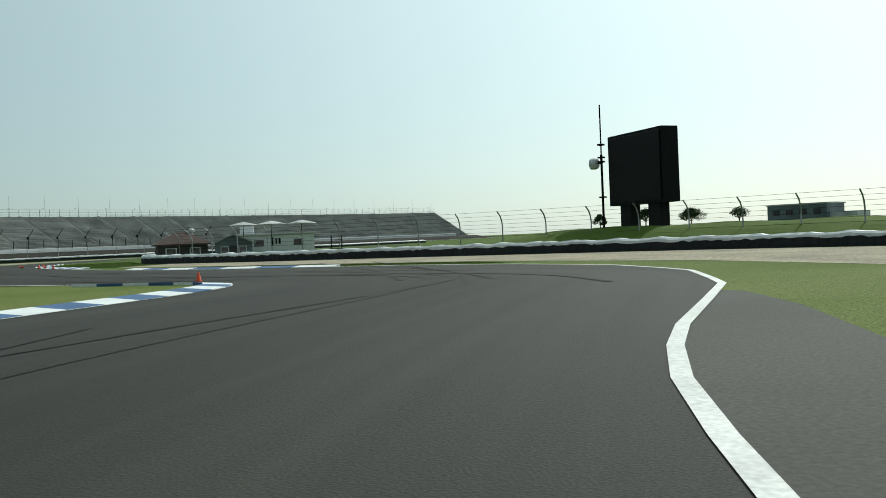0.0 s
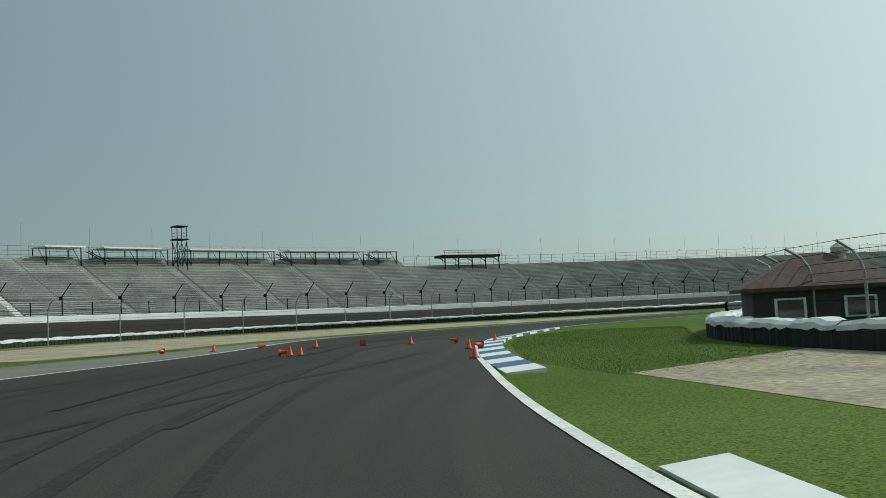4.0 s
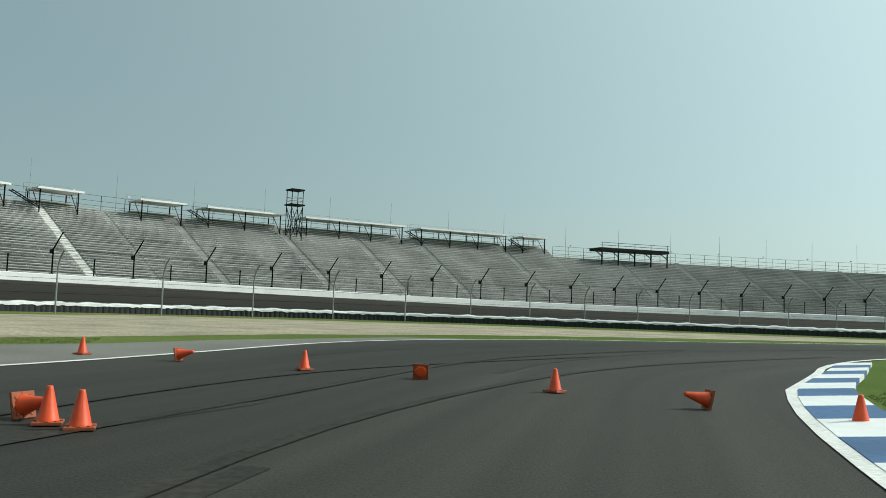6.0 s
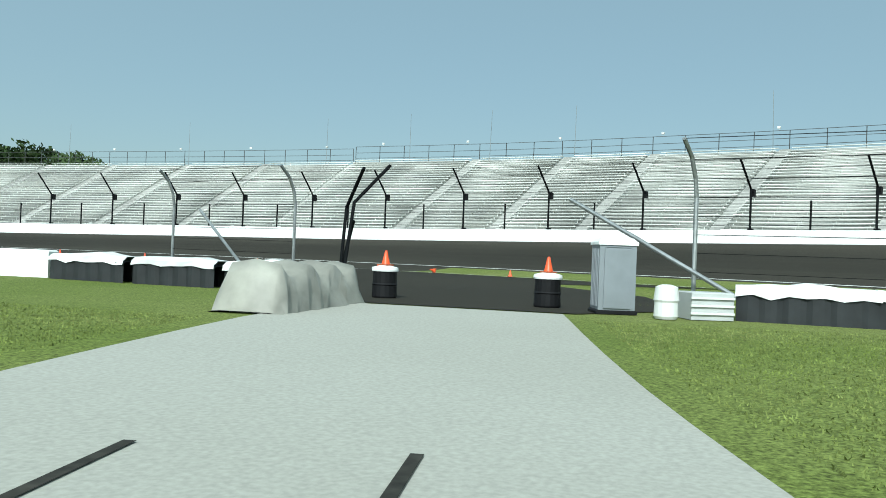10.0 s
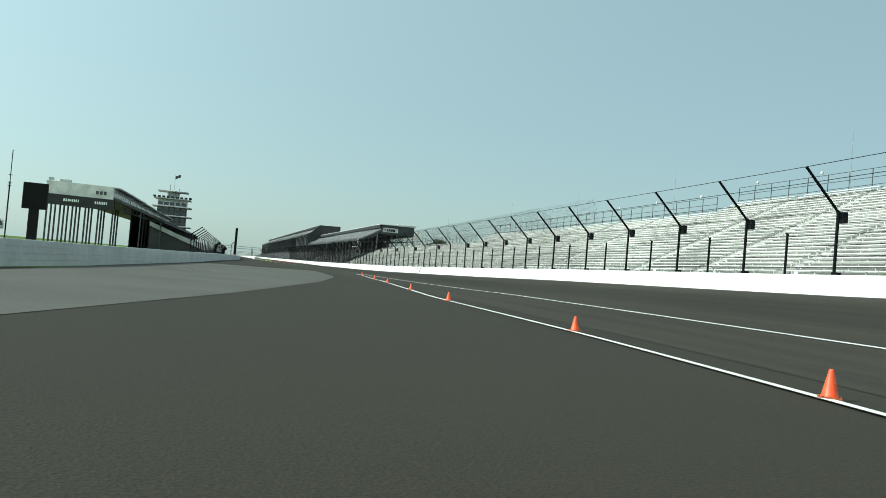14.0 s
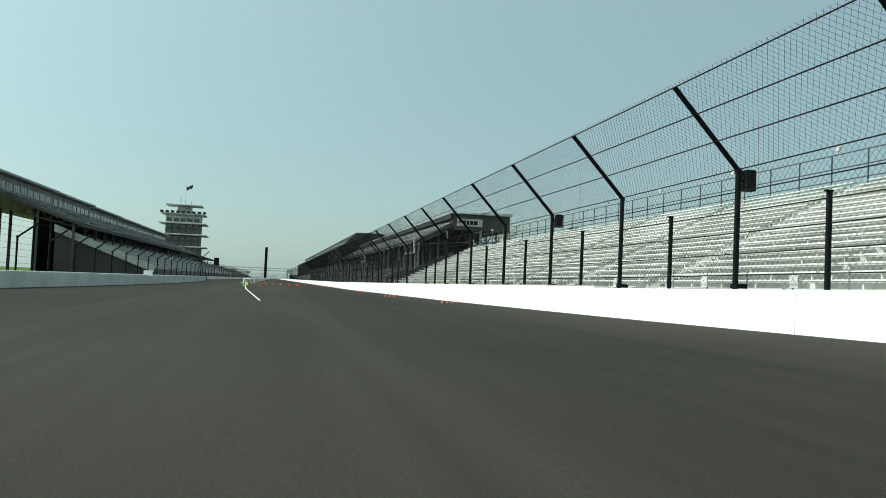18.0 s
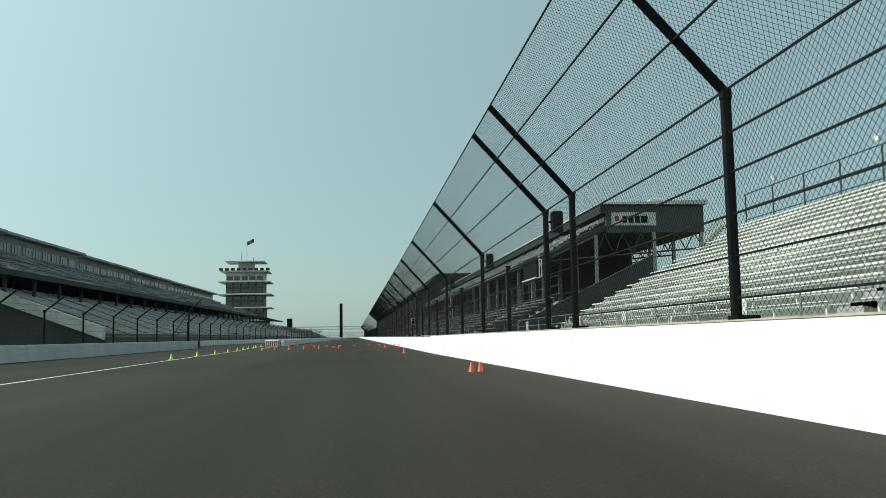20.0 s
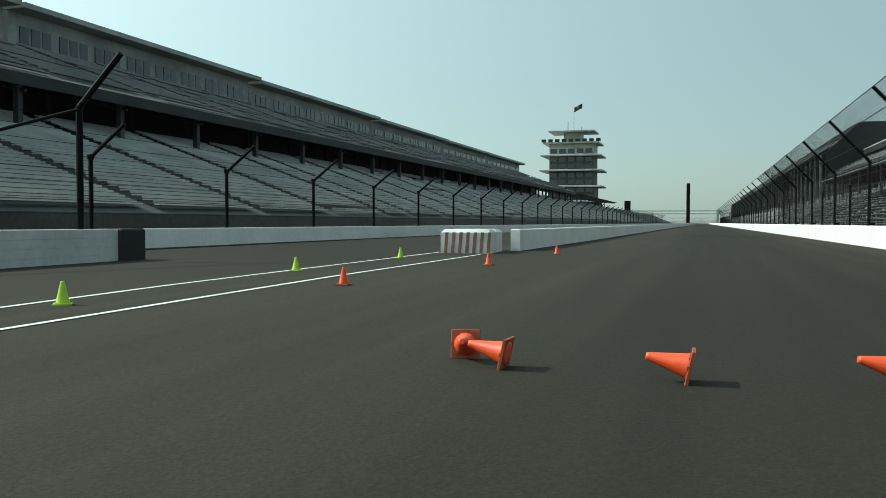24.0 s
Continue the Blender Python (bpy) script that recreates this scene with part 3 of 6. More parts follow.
# ---- catch fence on the outer wall ----
fence = tagged(new("catch_fence"), "tall steel catch fence leaning over the track", "fence")
BEND, TIP, LEAN, FOOT = 4.17, 6.17, 1.72, -0.13


def fence_post_mesh():
    m = Mesh()
    m.tube((FOOT, 0, 0.6), (FOOT, 0, BEND), 0.075, 8)
    m.tube((FOOT, 0, BEND - 0.03), (LEAN, 0, TIP), 0.07, 8)
    m.tube((FOOT, 0, BEND - 0.12), (FOOT, 0, BEND + 0.02), 0.088, 8)
    m.box((FOOT - 0.1, 0, 1.12), (0.3, 0.3, 0.12))
    return m.data("post", M["steel"])


def short_post_mesh():
    m = Mesh()
    m.tube((FOOT, 0, 0.6), (FOOT, 0, 3.2), 0.065, 8)
    m.box((FOOT + 0.02, 0, 3.21), (0.18, 0.11, 0.04))
    return m.data("short_post", M["steel"])


def speaker_mesh():
    m = Mesh()
    m.box((-0.42, 0.0, BEND - 0.28), (0.26, 0.3, 0.56), chamfer=0.03)
    m.tube((FOOT, 0, BEND - 0.28), (-0.34, 0, BEND - 0.28), 0.03)
    return m.data("loudspeaker", M["black"])


long_me, short_me, speaker_me = fence_post_mesh(), short_post_mesh(), speaker_mesh()


def stand_on_wall(name, me, s, parent, bz=None):
    ob = part(name, me, None, None)
    p = rail(s, 0, base_z(s) if bz is None else bz)
    # local x points to the track
    ob.matrix_world = pose(p.x, p.y, p.z, 0, 0, facing(s) + 180) @ Matrix.Diagonal((1, 1, raised(s), 1))
    ob.parent = parent
    return ob


POST_N = list(range(-42, 22)) + list(range(22, 62))
for n in POST_N:
    s = post_s(n)
    stand_on_wall("post", long_me, s, fence)
    step = (post_s(n + 1) - s)
    stand_on_wall("short_post", short_me, s + step / 2, fence)
    if n < 10 or (n % 2 and n < 22) or 22 <= n < 27:
        stand_on_wall("loudspeaker", speaker_me, s, fence)
# the two odd spans where the post spacing changes
for s in (post_s(21) + 9, post_s(21) + 18, post_s(21) + 26):
    stand_on_wall("post", long_me, s, fence)
S_POSTS = sorted(post_s(n) for n in POST_N)
for k, (d, z) in enumerate([(FOOT, 1.4), (FOOT, 1.95), (FOOT, 2.5), (FOOT, 3.05), (FOOT, 3.58), (FOOT, BEND), (0.56, 4.84), (1.14, 5.5), (LEAN, TIP)]):
    m = Mesh()
    ss = [s for s in S_POSTS if -320 < s < 640]
    for a, b in zip(ss, ss[1:]):
        m.tube(rail(a, d, base_z(a) + z * raised(a)), rail(b, d, base_z(b) + z * raised(b)), 0.018, 4)
    part("cable", m, M["cable"], fence)


def wire_net(s0, s1, gap, r):
    """Crossed straight wires, up the posts and out along the leaning arms."""
    m = Mesh()
    up = BEND - 1.15
    out = math.hypot(TIP - BEND, LEAN - FOOT)
    for way in (1, -1):
        for u in np.arange(s0, s1, gap):
            pts = []
            for l in (0.0, up, up + out):
                d = FOOT if l <= up else LEAN
                z = 1.15 + min(l, up) + (TIP - BEND if l > up else 0)
                s = u + way * l
                pts.append(rail(s, d, base_z(s) + z))
            m.tube(pts[0], pts[1], r, 3)
            m.tube(pts[1], pts[2], r, 3)
    return m


part("wire_net", wire_net(150, 330, 0.11, 0.0029), M["cable"], fence, "chain-link wire net")
part("wire_net", wire_net(20, 150, 0.2, 0.0036), M["cable"], fence, "chain-link wire net")


# ---- bleachers along the outer wall ----
def stand_height(s):
    return float(np.interp(s, [-282, -56, 0, 56, 99, 146, 200, 225], [10.4, 10.2, 9.8, 8.8, 7.8, 6.7, 6.2, 3.7]))


RISE, TREAD, FIRST = 0.30, 0.60, 0.95


def bleacher(name, s0, s1, label, extra=0.0, front=-4.2, seat="bench", floor="deck", aisles=None, painted=()):
    """A run of aluminium benches from s0 to s1 with aisles between blocks."""
    g = tagged(new(name), label, "grandstand")
    rows = int((stand_height((s0 + s1) / 2) + extra - FIRST) / RISE)
    cuts = [s0, *(aisles if aisles is not None else along(s0, s1, 10.4)[1:-1]), s1]
    deck = Mesh()
    prof = []
    for i in range(rows):
        d = front - TREAD * i
        z = FIRST + RISE * i
        prof += [(d, z - RISE + 0.02), (d, z), (d - TREAD, z)]
    k = len(deck.v)
    ss = along(s0, s1, 7.7)
    for s in ss:
        for d, z in prof:
            deck.v.append(tuple(rail(s, d, stand_z(s) + z)))
    n = len(prof)
    for a in range(len(ss) - 1):
        for i in range(n - 1):
            deck.f.append((k + a * n + i, k + (a + 1) * n + i, k + (a + 1) * n + i + 1, k + a * n + i + 1))
    part("deck", deck, M[floor], g, "stepped grey bleacher deck")
    backd, topz = front - TREAD * rows, FIRST + RISE * (rows - 1)
    for b in range(len(cuts) - 1):
        a0, a1 = cuts[b] + (0.5 if b else 0.1), cuts[b + 1] - (0.5 if b < len(cuts) - 2 else 0.1)
        sa = along(a0, a1, 7.0)
        for i in range(rows):
            d, z = front - TREAD * i - 0.2, FIRST + RISE * i + 0.30
            m = Mesh()
            sweep(m, [(d, z), (d, z + 0.05), (d - 0.3, z + 0.05), (d - 0.3, z)], sa, stand_z)
            # uprights under the plank
            for s in along(a0 + 0.4, a1 - 0.4, 2.3):
                p = rail(s, d - 0.15, stand_z(s) + z - 0.15)
                m.box(p, (0.05, 0.05, 0.30), facing(s))
            part("bench", m, M[seat], g)
        if b:
            m = Mesh()
            sc = cuts[b]
            sp = []
            for i in range(rows * 2):
                d, z = front - TREAD / 2 * i, FIRST + RISE / 2 * i - RISE / 2
                sp += [(d, z), (d, z + 0.21)]
            m.strip([[rail(sc + k, d, stand_z(sc) + z) for k in (-0.46, 0.46)] for d, z in sp])
            n = len(sp)
            sp2 = [(d, z - 0.3) for d, z in sp]
            m.strip([[rail(sc + k, d, stand_z(sc) + z) for (d, z) in q] for k in (-0.46,) for q in (sp, sp2)])
            m.strip([[rail(sc + k, d, stand_z(sc) + z) for (d, z) in q] for k in (0.46,) for q in (sp2, sp)])
            part("aisle_stair", m, M["line" if sc in painted else "step"], g, "white painted aisle steps" if sc in painted else "grey concrete aisle steps")
    rm = Mesh()
    for s in along(s0, s1, 2.6):
        rm.tube(rail(s, backd, stand_z(s) + topz - 0.3), rail(s, backd, stand_z(s) + topz + 1.9), 0.04, 5)
    for z in (0.6, 1.2, 1.9):
        for a, b in zip(ss, ss[1:]):
            rm.tube(rail(a, backd, stand_z(a) + topz + z), rail(b, backd, stand_z(b) + topz + z), 0.03, 4)
    part("back_rail", rm, M["truss"], g, "thin steel rail along the top row")
    fm = Mesh()
    for s in along(s0, s1, 2.4):
        fm.tube(rail(s, front + 1.1, stand_z(s) + 0.3), rail(s, front + 1.1, stand_z(s) + 1.75), 0.025, 5)
    for z in (1.15, 1.45, 1.75):
        for a, b in zip(ss, ss[1:]):
            fm.tube(rail(a, front + 1.1, stand_z(a) + z), rail(b, front + 1.1, stand_z(b) + z), 0.02, 4)
    part("front_rail", fm, M["galv"], g, "low steel rail in front of the first row")
    bm_ = Mesh()
    for s in along(s0, s1, 7.7):
        for f in (0.35, 0.7, 1.0):
            d = front - TREAD * rows * f
            bm_.tube(rail(s, d, -0.05), rail(s, d, stand_z(s) + FIRST + RISE * rows * f - 0.45), 0.1, 6)
        bm_.tube(rail(s, front, stand_z(s) + FIRST - 0.6), rail(s, backd, stand_z(s) + topz - 0.5), 0.1, 4)
    part("frame", bm_, M["truss"], g, "steel frame under the bleachers")
    lamp = Mesh()
    lamp.box((0, 0, 0), (0.16, 0.26, 0.22), chamfer=0.03)
    lamp.tube((0, 0, -0.3), (0, 0, -0.14), 0.02)
    lamp_me = lamp.data("floodlight", M["pale"])
    for s in along(s0 + 3, s1 - 3, 9.0) if seat != "seat" else ():
        p = rail(s, backd, stand_z(s) + topz + 2.2)
        ob = part("floodlight", lamp_me, None, g)
        ob.matrix_world = pose(p.x, p.y, p.z, 0, 0, facing(s))
    plate = Mesh()
    plate.box((0, 0, 0), (0.04, 0.4, 0.36))
    plate_me = plate.data("row_sign", M["pale"])
    for s in along(s0 + 2.5, s1 - 2.5, 7.7) if seat != "seat" else ():
        p = rail(s, front + 1.16, stand_z(s) + 1.45)
        ob = part("row_sign", plate_me, None, g)
        ob.matrix_world = pose(p.x, p.y, p.z, 0, 0, facing(s))
    return g, rows, backd, topz


STANDS = [(-430, -330, "weathered aluminium bleachers far round the turn", 0.0), (-330, -246, "weathered aluminium bleachers beyond the turn wall", 0.0),
          (-246, -183.5, "weathered aluminium bleachers under a row of canopies", 1.5), (-183.5, -152.4, "weathered aluminium bleachers under a row of canopies", 1.5),
          (-152, -120.4, "bright aluminium bleachers under a row of canopies", 1.5), (-106.5, -38, "bright aluminium bleachers along the turn", 0.0),
          (-38, 32, "bright aluminium bleachers along the straight", 0.0), (32, 103, "bright aluminium bleachers along the straight", 0.0),
          (103, 176, "bright aluminium bleachers along the straight", 0.0), (176, 190, "low aluminium bleachers beside the roofed stand", 0.0)]
AISLES = {-106.5: (-97.5, -87.7, -77.3, -67.3, -59.8, -51.0), -246: (-238.0, -224.5, -215.0, -204.5, -191.2), -183.5: (-176.5, -163.0), -152: (-142.0, -127.5)}
PAINTED = (-176.5, -163.0)
TOPS = {}
for s0, s1, label, extra in STANDS:
    old = s0 < -152
    TOPS[s0] = bleacher("grandstand", s0, s1, label, extra=extra, seat="oldbench" if old else "bench", floor="olddeck" if old else "deck", aisles=AISLES.get(s0), painted=PAINTED)


# ---- tyre barriers ----
def line_frames(points, step):
    """Evenly spaced places with headings along a smooth line."""
    pts = smooth_line(points, 1.0)
    n = max(1, round(sum(math.dist(a, b) for a, b in zip(pts, pts[1:])) / step))
    q = resample(pts, n + 1)
    return [((a[0] + b[0]) / 2, (a[1] + b[1]) / 2, math.degrees(math.atan2(b[1] - a[1], b[0] - a[0])), math.dist(a, b)) for a, b in zip(q, q[1:])]


def belt_section(rng, length, height=0.58, depth=0.75):
    """Stacked tyres behind a black belt: one skin with shallow upright bulges."""
    m = Mesh()
    n = 24
    lines = []
    for k in range(n + 1):
        x = -length / 2 + length * k / n
        b = depth / 2 + 0.05 * abs(math.sin(math.pi * k / 4)) + rng.uniform(-0.012, 0.012)
        h = height - 0.04 + 0.04 * abs(math.sin(math.pi * k / 4))
        lines.append([(x, -b, 0.0), (x, -b, h - 0.06), (x, -b + 0.08, h), (x, b - 0.08, h), (x, b, h - 0.06), (x, b, 0.0)])
    m.strip(lines)
    return m


def cover_section(rng, length, height=0.58, depth=0.75):
    """A sheet thrown over the tyres, its hem hanging unevenly."""
    m = Mesh()
    n = 8
    lines = []
    for k in range(n + 1):
        x = -length / 2 - 0.02 + k * (length + 0.04) / n
        h = height + 0.13 + rng.uniform(-0.025, 0.035) - 0.05 * math.cos(2 * math.pi * k / n) * 0.6
        hem = [height - 0.10 + rng.uniform(-0.05, 0.05) for _ in range(2)]
        y = depth / 2
        lines.append([(x, -y - 0.07, hem[0]), (x, -y - 0.05 + rng.uniform(-0.02, 0.02), h - 0.10), (x, -y + 0.10, h), (x, y - 0.10, h), (x, y + 0.05, h - 0.10), (x, y + 0.07, hem[1])])
    m.strip(lines)
    return m


rng = random.Random(7)
belts = [belt_section(rng, 2.4).data("belt", M["tyre"]) for _ in range(4)]
covers = [cover_section(rng, 2.4).data("cover_sheet", M["sheet"]) for _ in range(7)]


def tyre_barrier(points, label, sheeted=True):
    g = tagged(new("tyre_barrier"), label, "tyre barrier", group="tyre barriers round the infield")
    for i, (x, y, turn, _) in enumerate(line_frames(points, 2.38)):
        o = part("belt", rng.choice(belts), None, g)
        o.matrix_world = pose(x, y, -0.03, 0, 0, turn)
        if sheeted:
            o = part("cover_sheet", rng.choice(covers), None, g)
            o.matrix_world = pose(x, y, -0.03, 0, 0, turn + (180 if rng.random() < 0.5 else 0))
    return g


BARRIER_SOUTH = [(-55.5, -76.5), (-56.6, -86.4), (-59.6, -95.0), (-66.5, -112.0), (-77.0, -128.0), (-92.0, -138.5), (-111.0, -141.5), (-132.0, -138.0), (-160.0, -134.0), (-230.0, -138.0)]
tyre_barrier(BARRIER_SOUTH, "black tyre barrier covered with white plastic sheets")
tyre_barrier([(-53.2, -59.6), (-53.6, -63.0), (-54.0, -67.6)], "short black tyre barrier under a loose white sheet")
BARRIER_NORTH = [(-121.0, -84.5), (-113.5, -77.0), (-108.4, -68.5), (-107.2, -56.0), (-109.0, -38.0), (-110.0, -20.0), (-107.0, -2.0), (-97.0, 18.0)]
tyre_barrier(BARRIER_NORTH, "black tyre barrier with a white topped cover below the mound")

# a stack of guard rails at the barrier's end
g = tagged(new("guard_rail"), "grey corrugated steel guard rail at the barrier end", "guard rail")
for k in range(5):
    m = Mesh()
    for a, b in (((-121.0, -83.6), (-124.5, -86.6)), ((-121.0, -83.6), (-120.2, -86.4))):
        z = 0.12 + 0.2 * k
        m.tube((*a, z), (*b, z), 0.085, 6)
        m.tube((*a, z + 0.07), (*b, z + 0.07), 0.05, 6)
    part("beam", m, M["galv"], g)
for x, y in ((-121.0, -83.5), (-124.5, -86.5), (-120.2, -86.3)):
    m = Mesh()
    m.box((x, y, 0.52), (0.15, 0.15, 1.08))
    part("post", m, M["steel"], g)

# ---- grass mound with its fence, the infield screen and the huts ----
def mound(points, width, height, label):
    m = Mesh()
    pts = resample(smooth_line(points, 2.0), 40)
    lines = []
    for i, p in enumerate(pts):
        a, b = Vector(pts[max(0, i - 1)]), Vector(pts[min(39, i + 1)])
        u = (b - a).normalized()
        n = Vector((u.y, -u.x))
        h = height * min(1.0, min(i, 39 - i) / 6.0 + 0.05)
        row_ = []
        for k in range(9):
            f = k / 8
            q = Vector(p) + n * (width * f)
            row_.append((q.x, q.y, -0.06 + h * math.sin(math.pi * min(1, f * 1.25) / 2) * (1 if f < 0.8 else (1 - f) / 0.2) * (1 + 0.04 * math.sin(i * 1.7 + k))))
        lines.append(row_)
    m.strip(lines)
    return setting("ground_mound", m, M["grass"], label, "grass bank")


mound([(-98.0, 20.0), (-108.6, -2.0), (-111.2, -20.0), (-110.6, -34.0), (-110.2, -43.0)], 9.0, 1.45, "grass bank behind the tyre barrier")


def curved_post_mesh(height, lean, r=0.05):
    """A steel post that bends over near its top; it leans to +x."""
    m = Mesh()
    pts = [(0, 0, -0.05), (0, 0, height * 0.66), (lean * 0.12, 0, height * 0.78), (lean * 0.42, 0, height * 0.9), (lean, 0, height)]
    for a, b in zip(pts, pts[1:]):
        m.tube(a, b, r, 8)
    return m, pts


def bent_fence(points, label, height, lean, step, side, zf, r=0.05, strands=5, base=0.0, name="catch_fence"):
    g = tagged(new(name), label, "fence")
    m, prof = curved_post_mesh(height, lean, r)
    me = m.data("post", M["galv"])
    fr = line_frames(points, step)
    for x, y, turn, _ in fr:
        o = part("post", me, None, g)
        o.matrix_world = pose(x, y, zf(x, y), 0, 0, turn + (90 if side > 0 else -90))
    levels = []
    for k in range(strands):
        f = base + (1 - base) * (k + 1) / strands
        L = f * height
        z0 = [p[2] for p in prof]
        levels.append((float(np.interp(L, z0, [p[0] for p in prof])), L))
    for off, z in levels:
        c = Mesh()
        for a, b in zip(fr, fr[1:]):
            pa = [(q[0] + math.cos(radians(q[2] + (90 if side > 0 else -90))) * off, q[1] + math.sin(radians(q[2] + (90 if side > 0 else -90))) * off, zf(q[0], q[1]) + z) for q in (a, b)]
            c.tube(pa[0], pa[1], 0.011, 4)
        part("cable", c, M["cable"], g)
    return g, fr


bent_fence([(-114.6, -75.0), (-110.2, -67.0), (-109.6, -57.0), (-112.4, -46.0), (-114.8, -36.0), (-115.4, -22.0), (-113.0, -2.0), (-103.0, 20.0)], "curved steel post fence with cables on the grass bank", 2.75, 0.75, 3.2, -1, lambda x, y: 0.0, 0.045, 7, 0.3)

# the infield screen on two legs
g = tagged(new("video_screen"), "large dark video screen on two legs behind the bank", "screen")
SCR = 60.0
sc = Vector((-121.6, -29.7))
for name, size, off, mt in (("cabinet", (6.3, 1.3, 5.0), (0, 0, 5.4), "screen"), ("screen_face", (5.9, 0.08, 4.6), (0, 0.69, 5.4), "black")):
    m = Mesh()
    co, si = math.cos(radians(SCR)), math.sin(radians(SCR))
    m.box((sc.x + off[0] * co + off[1] * si, sc.y + off[0] * si - off[1] * co, off[2]), size, SCR, chamfer=0.03)
    part(name, m, M[mt], g)
for k in (-1.6, 1.7):
    m = Mesh()
    m.box((sc.x + k * math.cos(radians(SCR)), sc.y + k * math.sin(radians(SCR)), 1.5), (1.25, 0.8, 3.1), SCR)
    part("leg", m, M["black"], g)


def antenna_mast(at, height, label, dish=False, r=0.09):
    g = tagged(new("antenna_mast"), label, "mast")
    x, y, z = at
    m = Mesh()
    m.tube((x, y, z - 0.1), (x, y, z + height * 0.65), r, 8)
    m.tube((x, y, z + height * 0.65), (x, y, z + height), r * 0.6, 8)
    part("pole", m, M["steel"], g)
    for k in (0.35, 0.6, 0.63, 0.72):
        m = Mesh()
        m.box((x, y, z + height * k), (r * 4.5, r * 4.5, 0.12))
        part("clamp", m, M["steel"], g)
    if dish:
        m = Mesh()
        d = 5 if isinstance(dish, bool) else dish
        m.lathe((0, 0, 0), [(0.05, -0.30), (0.36, -0.24), (0.42, 0.0), (0.40, 0.26), (0.12, 0.40)], 14)
        o = part("dish", m, M["pale"], g, "white drum antenna")
        o.matrix_world = pose(x - 0.1, y - 0.62, z + height * 0.59, 90, 0, 0)
        m = Mesh()
        m.tube((x, y, z + height * 0.59), (x, y - 0.5, z + height * 0.59), 0.05)
        part("bracket", m, M["steel"], g)
    return g


antenna_mast((-122.6, -33.3, 0.0), 10.3, "tall antenna mast with a white drum dish", True)
antenna_mast((-77.6, 172.0, 0.0), 21.0, "tall lattice antenna mast beside a dark screen", False, 0.16)


def gable_house(name, label, at, size, turn, wall_h, roof_h, wallm, roofm, hip=False):
    """A hut: walls, overhanging gable or hip roof, door, windows."""
    g = tagged(new(name), label, "hut")
    g.matrix_world = pose(at[0], at[1], 0, 0, 0, turn)
    w, d = size
    e = 0.35

    def add(nm, m, mt, parent=g, lab=""):
        o = part(nm, m, M[mt], None, lab)
        o.parent = parent
        return o
    m = Mesh()
    m.box((0, 0, wall_h / 2 - 0.05), (w, d, wall_h + 0.1))
    if not hip:
        for y in (-d / 2, d / 2):
            m.quad((-w / 2, y, wall_h), (w / 2, y, wall_h), (0, y, wall_h + roof_h * 0.96))
    add("wall", m, wallm)
    m = Mesh()
    a = w / 2 + e
    b = d / 2 + e
    t = 0.12
    if hip:
        k = max(0.3, a - b)
        for z in (0, t):
            m.quad((-a, -b, wall_h - 0.1 + z), (a, -b, wall_h - 0.1 + z), (k, 0, wall_h + roof_h + z), (-k, 0, wall_h + roof_h + z))
            m.quad((a, b, wall_h - 0.1 + z), (-a, b, wall_h - 0.1 + z), (-k, 0, wall_h + roof_h + z), (k, 0, wall_h + roof_h + z))
            m.quad((a, -b, wall_h - 0.1 + z), (a, b, wall_h - 0.1 + z), (k, 0, wall_h + roof_h + z))
            m.quad((-a, b, wall_h - 0.1 + z), (-a, -b, wall_h - 0.1 + z), (-k, 0, wall_h + roof_h + z))
        m.box((0, 0, wall_h - 0.04), (2 * a, 2 * b, t))
    else:
        s = roof_h / (w / 2)
        for sx in (-1, 1):
            m.hexa([(0, -b, wall_h + roof_h), (sx * a, -b, wall_h - e * s), (sx * a, b, wall_h - e * s), (0, b, wall_h + roof_h), (0, -b, wall_h + roof_h + t), (sx * a, -b, wall_h - e * s + t), (sx * a, b, wall_h - e * s + t), (0, b, wall_h + roof_h + t)])
    add("roof", m, roofm)
    for sx in (-1, 1):
        m = Mesh()
        m.box((sx * w * 0.24, -d / 2 - 0.03, wall_h * 0.58), (w * 0.22, 0.08, wall_h * 0.42))
        fr_ = add("window", m, "white")
        m = Mesh()
        m.box((sx * w * 0.24, -d / 2 - 0.08, wall_h * 0.58), (w * 0.18, 0.03, wall_h * 0.35))
        add("pane", m, "glass", fr_)
    m = Mesh()
    m.box((0, -d / 2 - 0.03, wall_h * 0.42), (0.8, 0.07, wall_h * 0.84))
    add("door", m, "darkwall")
    return g


h1 = gable_house("hut", "dark hut with a brown hip shingle roof", (-111.8, -69.4), (4.2, 3.4), 150, 1.55, 1.0, "darkwall", "shingle", True)
m = Mesh()
m.lathe((0.9, 0, 2.1), [(0.16, 0), (0.16, 0.5), (0.28, 0.52), (0.30, 0.7), (0.10, 0.85)], 10)
o = part("roof_vent", m, M["pale"], None, "round pale roof vent")
o.parent = h1
gable_house("hut", "blue-grey hut with white framed windows", (-115.2, -66.4), (3.2, 3.2), 142, 1.5, 0.7, "bluegrey", "panel")
g = tagged(new("building"), "low white building with dark lettering bars on its wall", "building")
g.matrix_world = pose(-121.4, -68.0, 0, 0, 0, 140)
for nm, c, size, mt in (("wall", (0, 0, 1.05), (7.4, 3.0, 2.2), "white"), ("roof", (0, 0, 2.2), (7.8, 3.4, 0.14), "pale"), ("annex", (-2.6, 0.2, 2.6), (1.3, 2.0, 0.8), "white")):
    m = Mesh()
    m.box(c, size, chamfer=0.02)
    part(nm, m, M[mt], None).parent = g
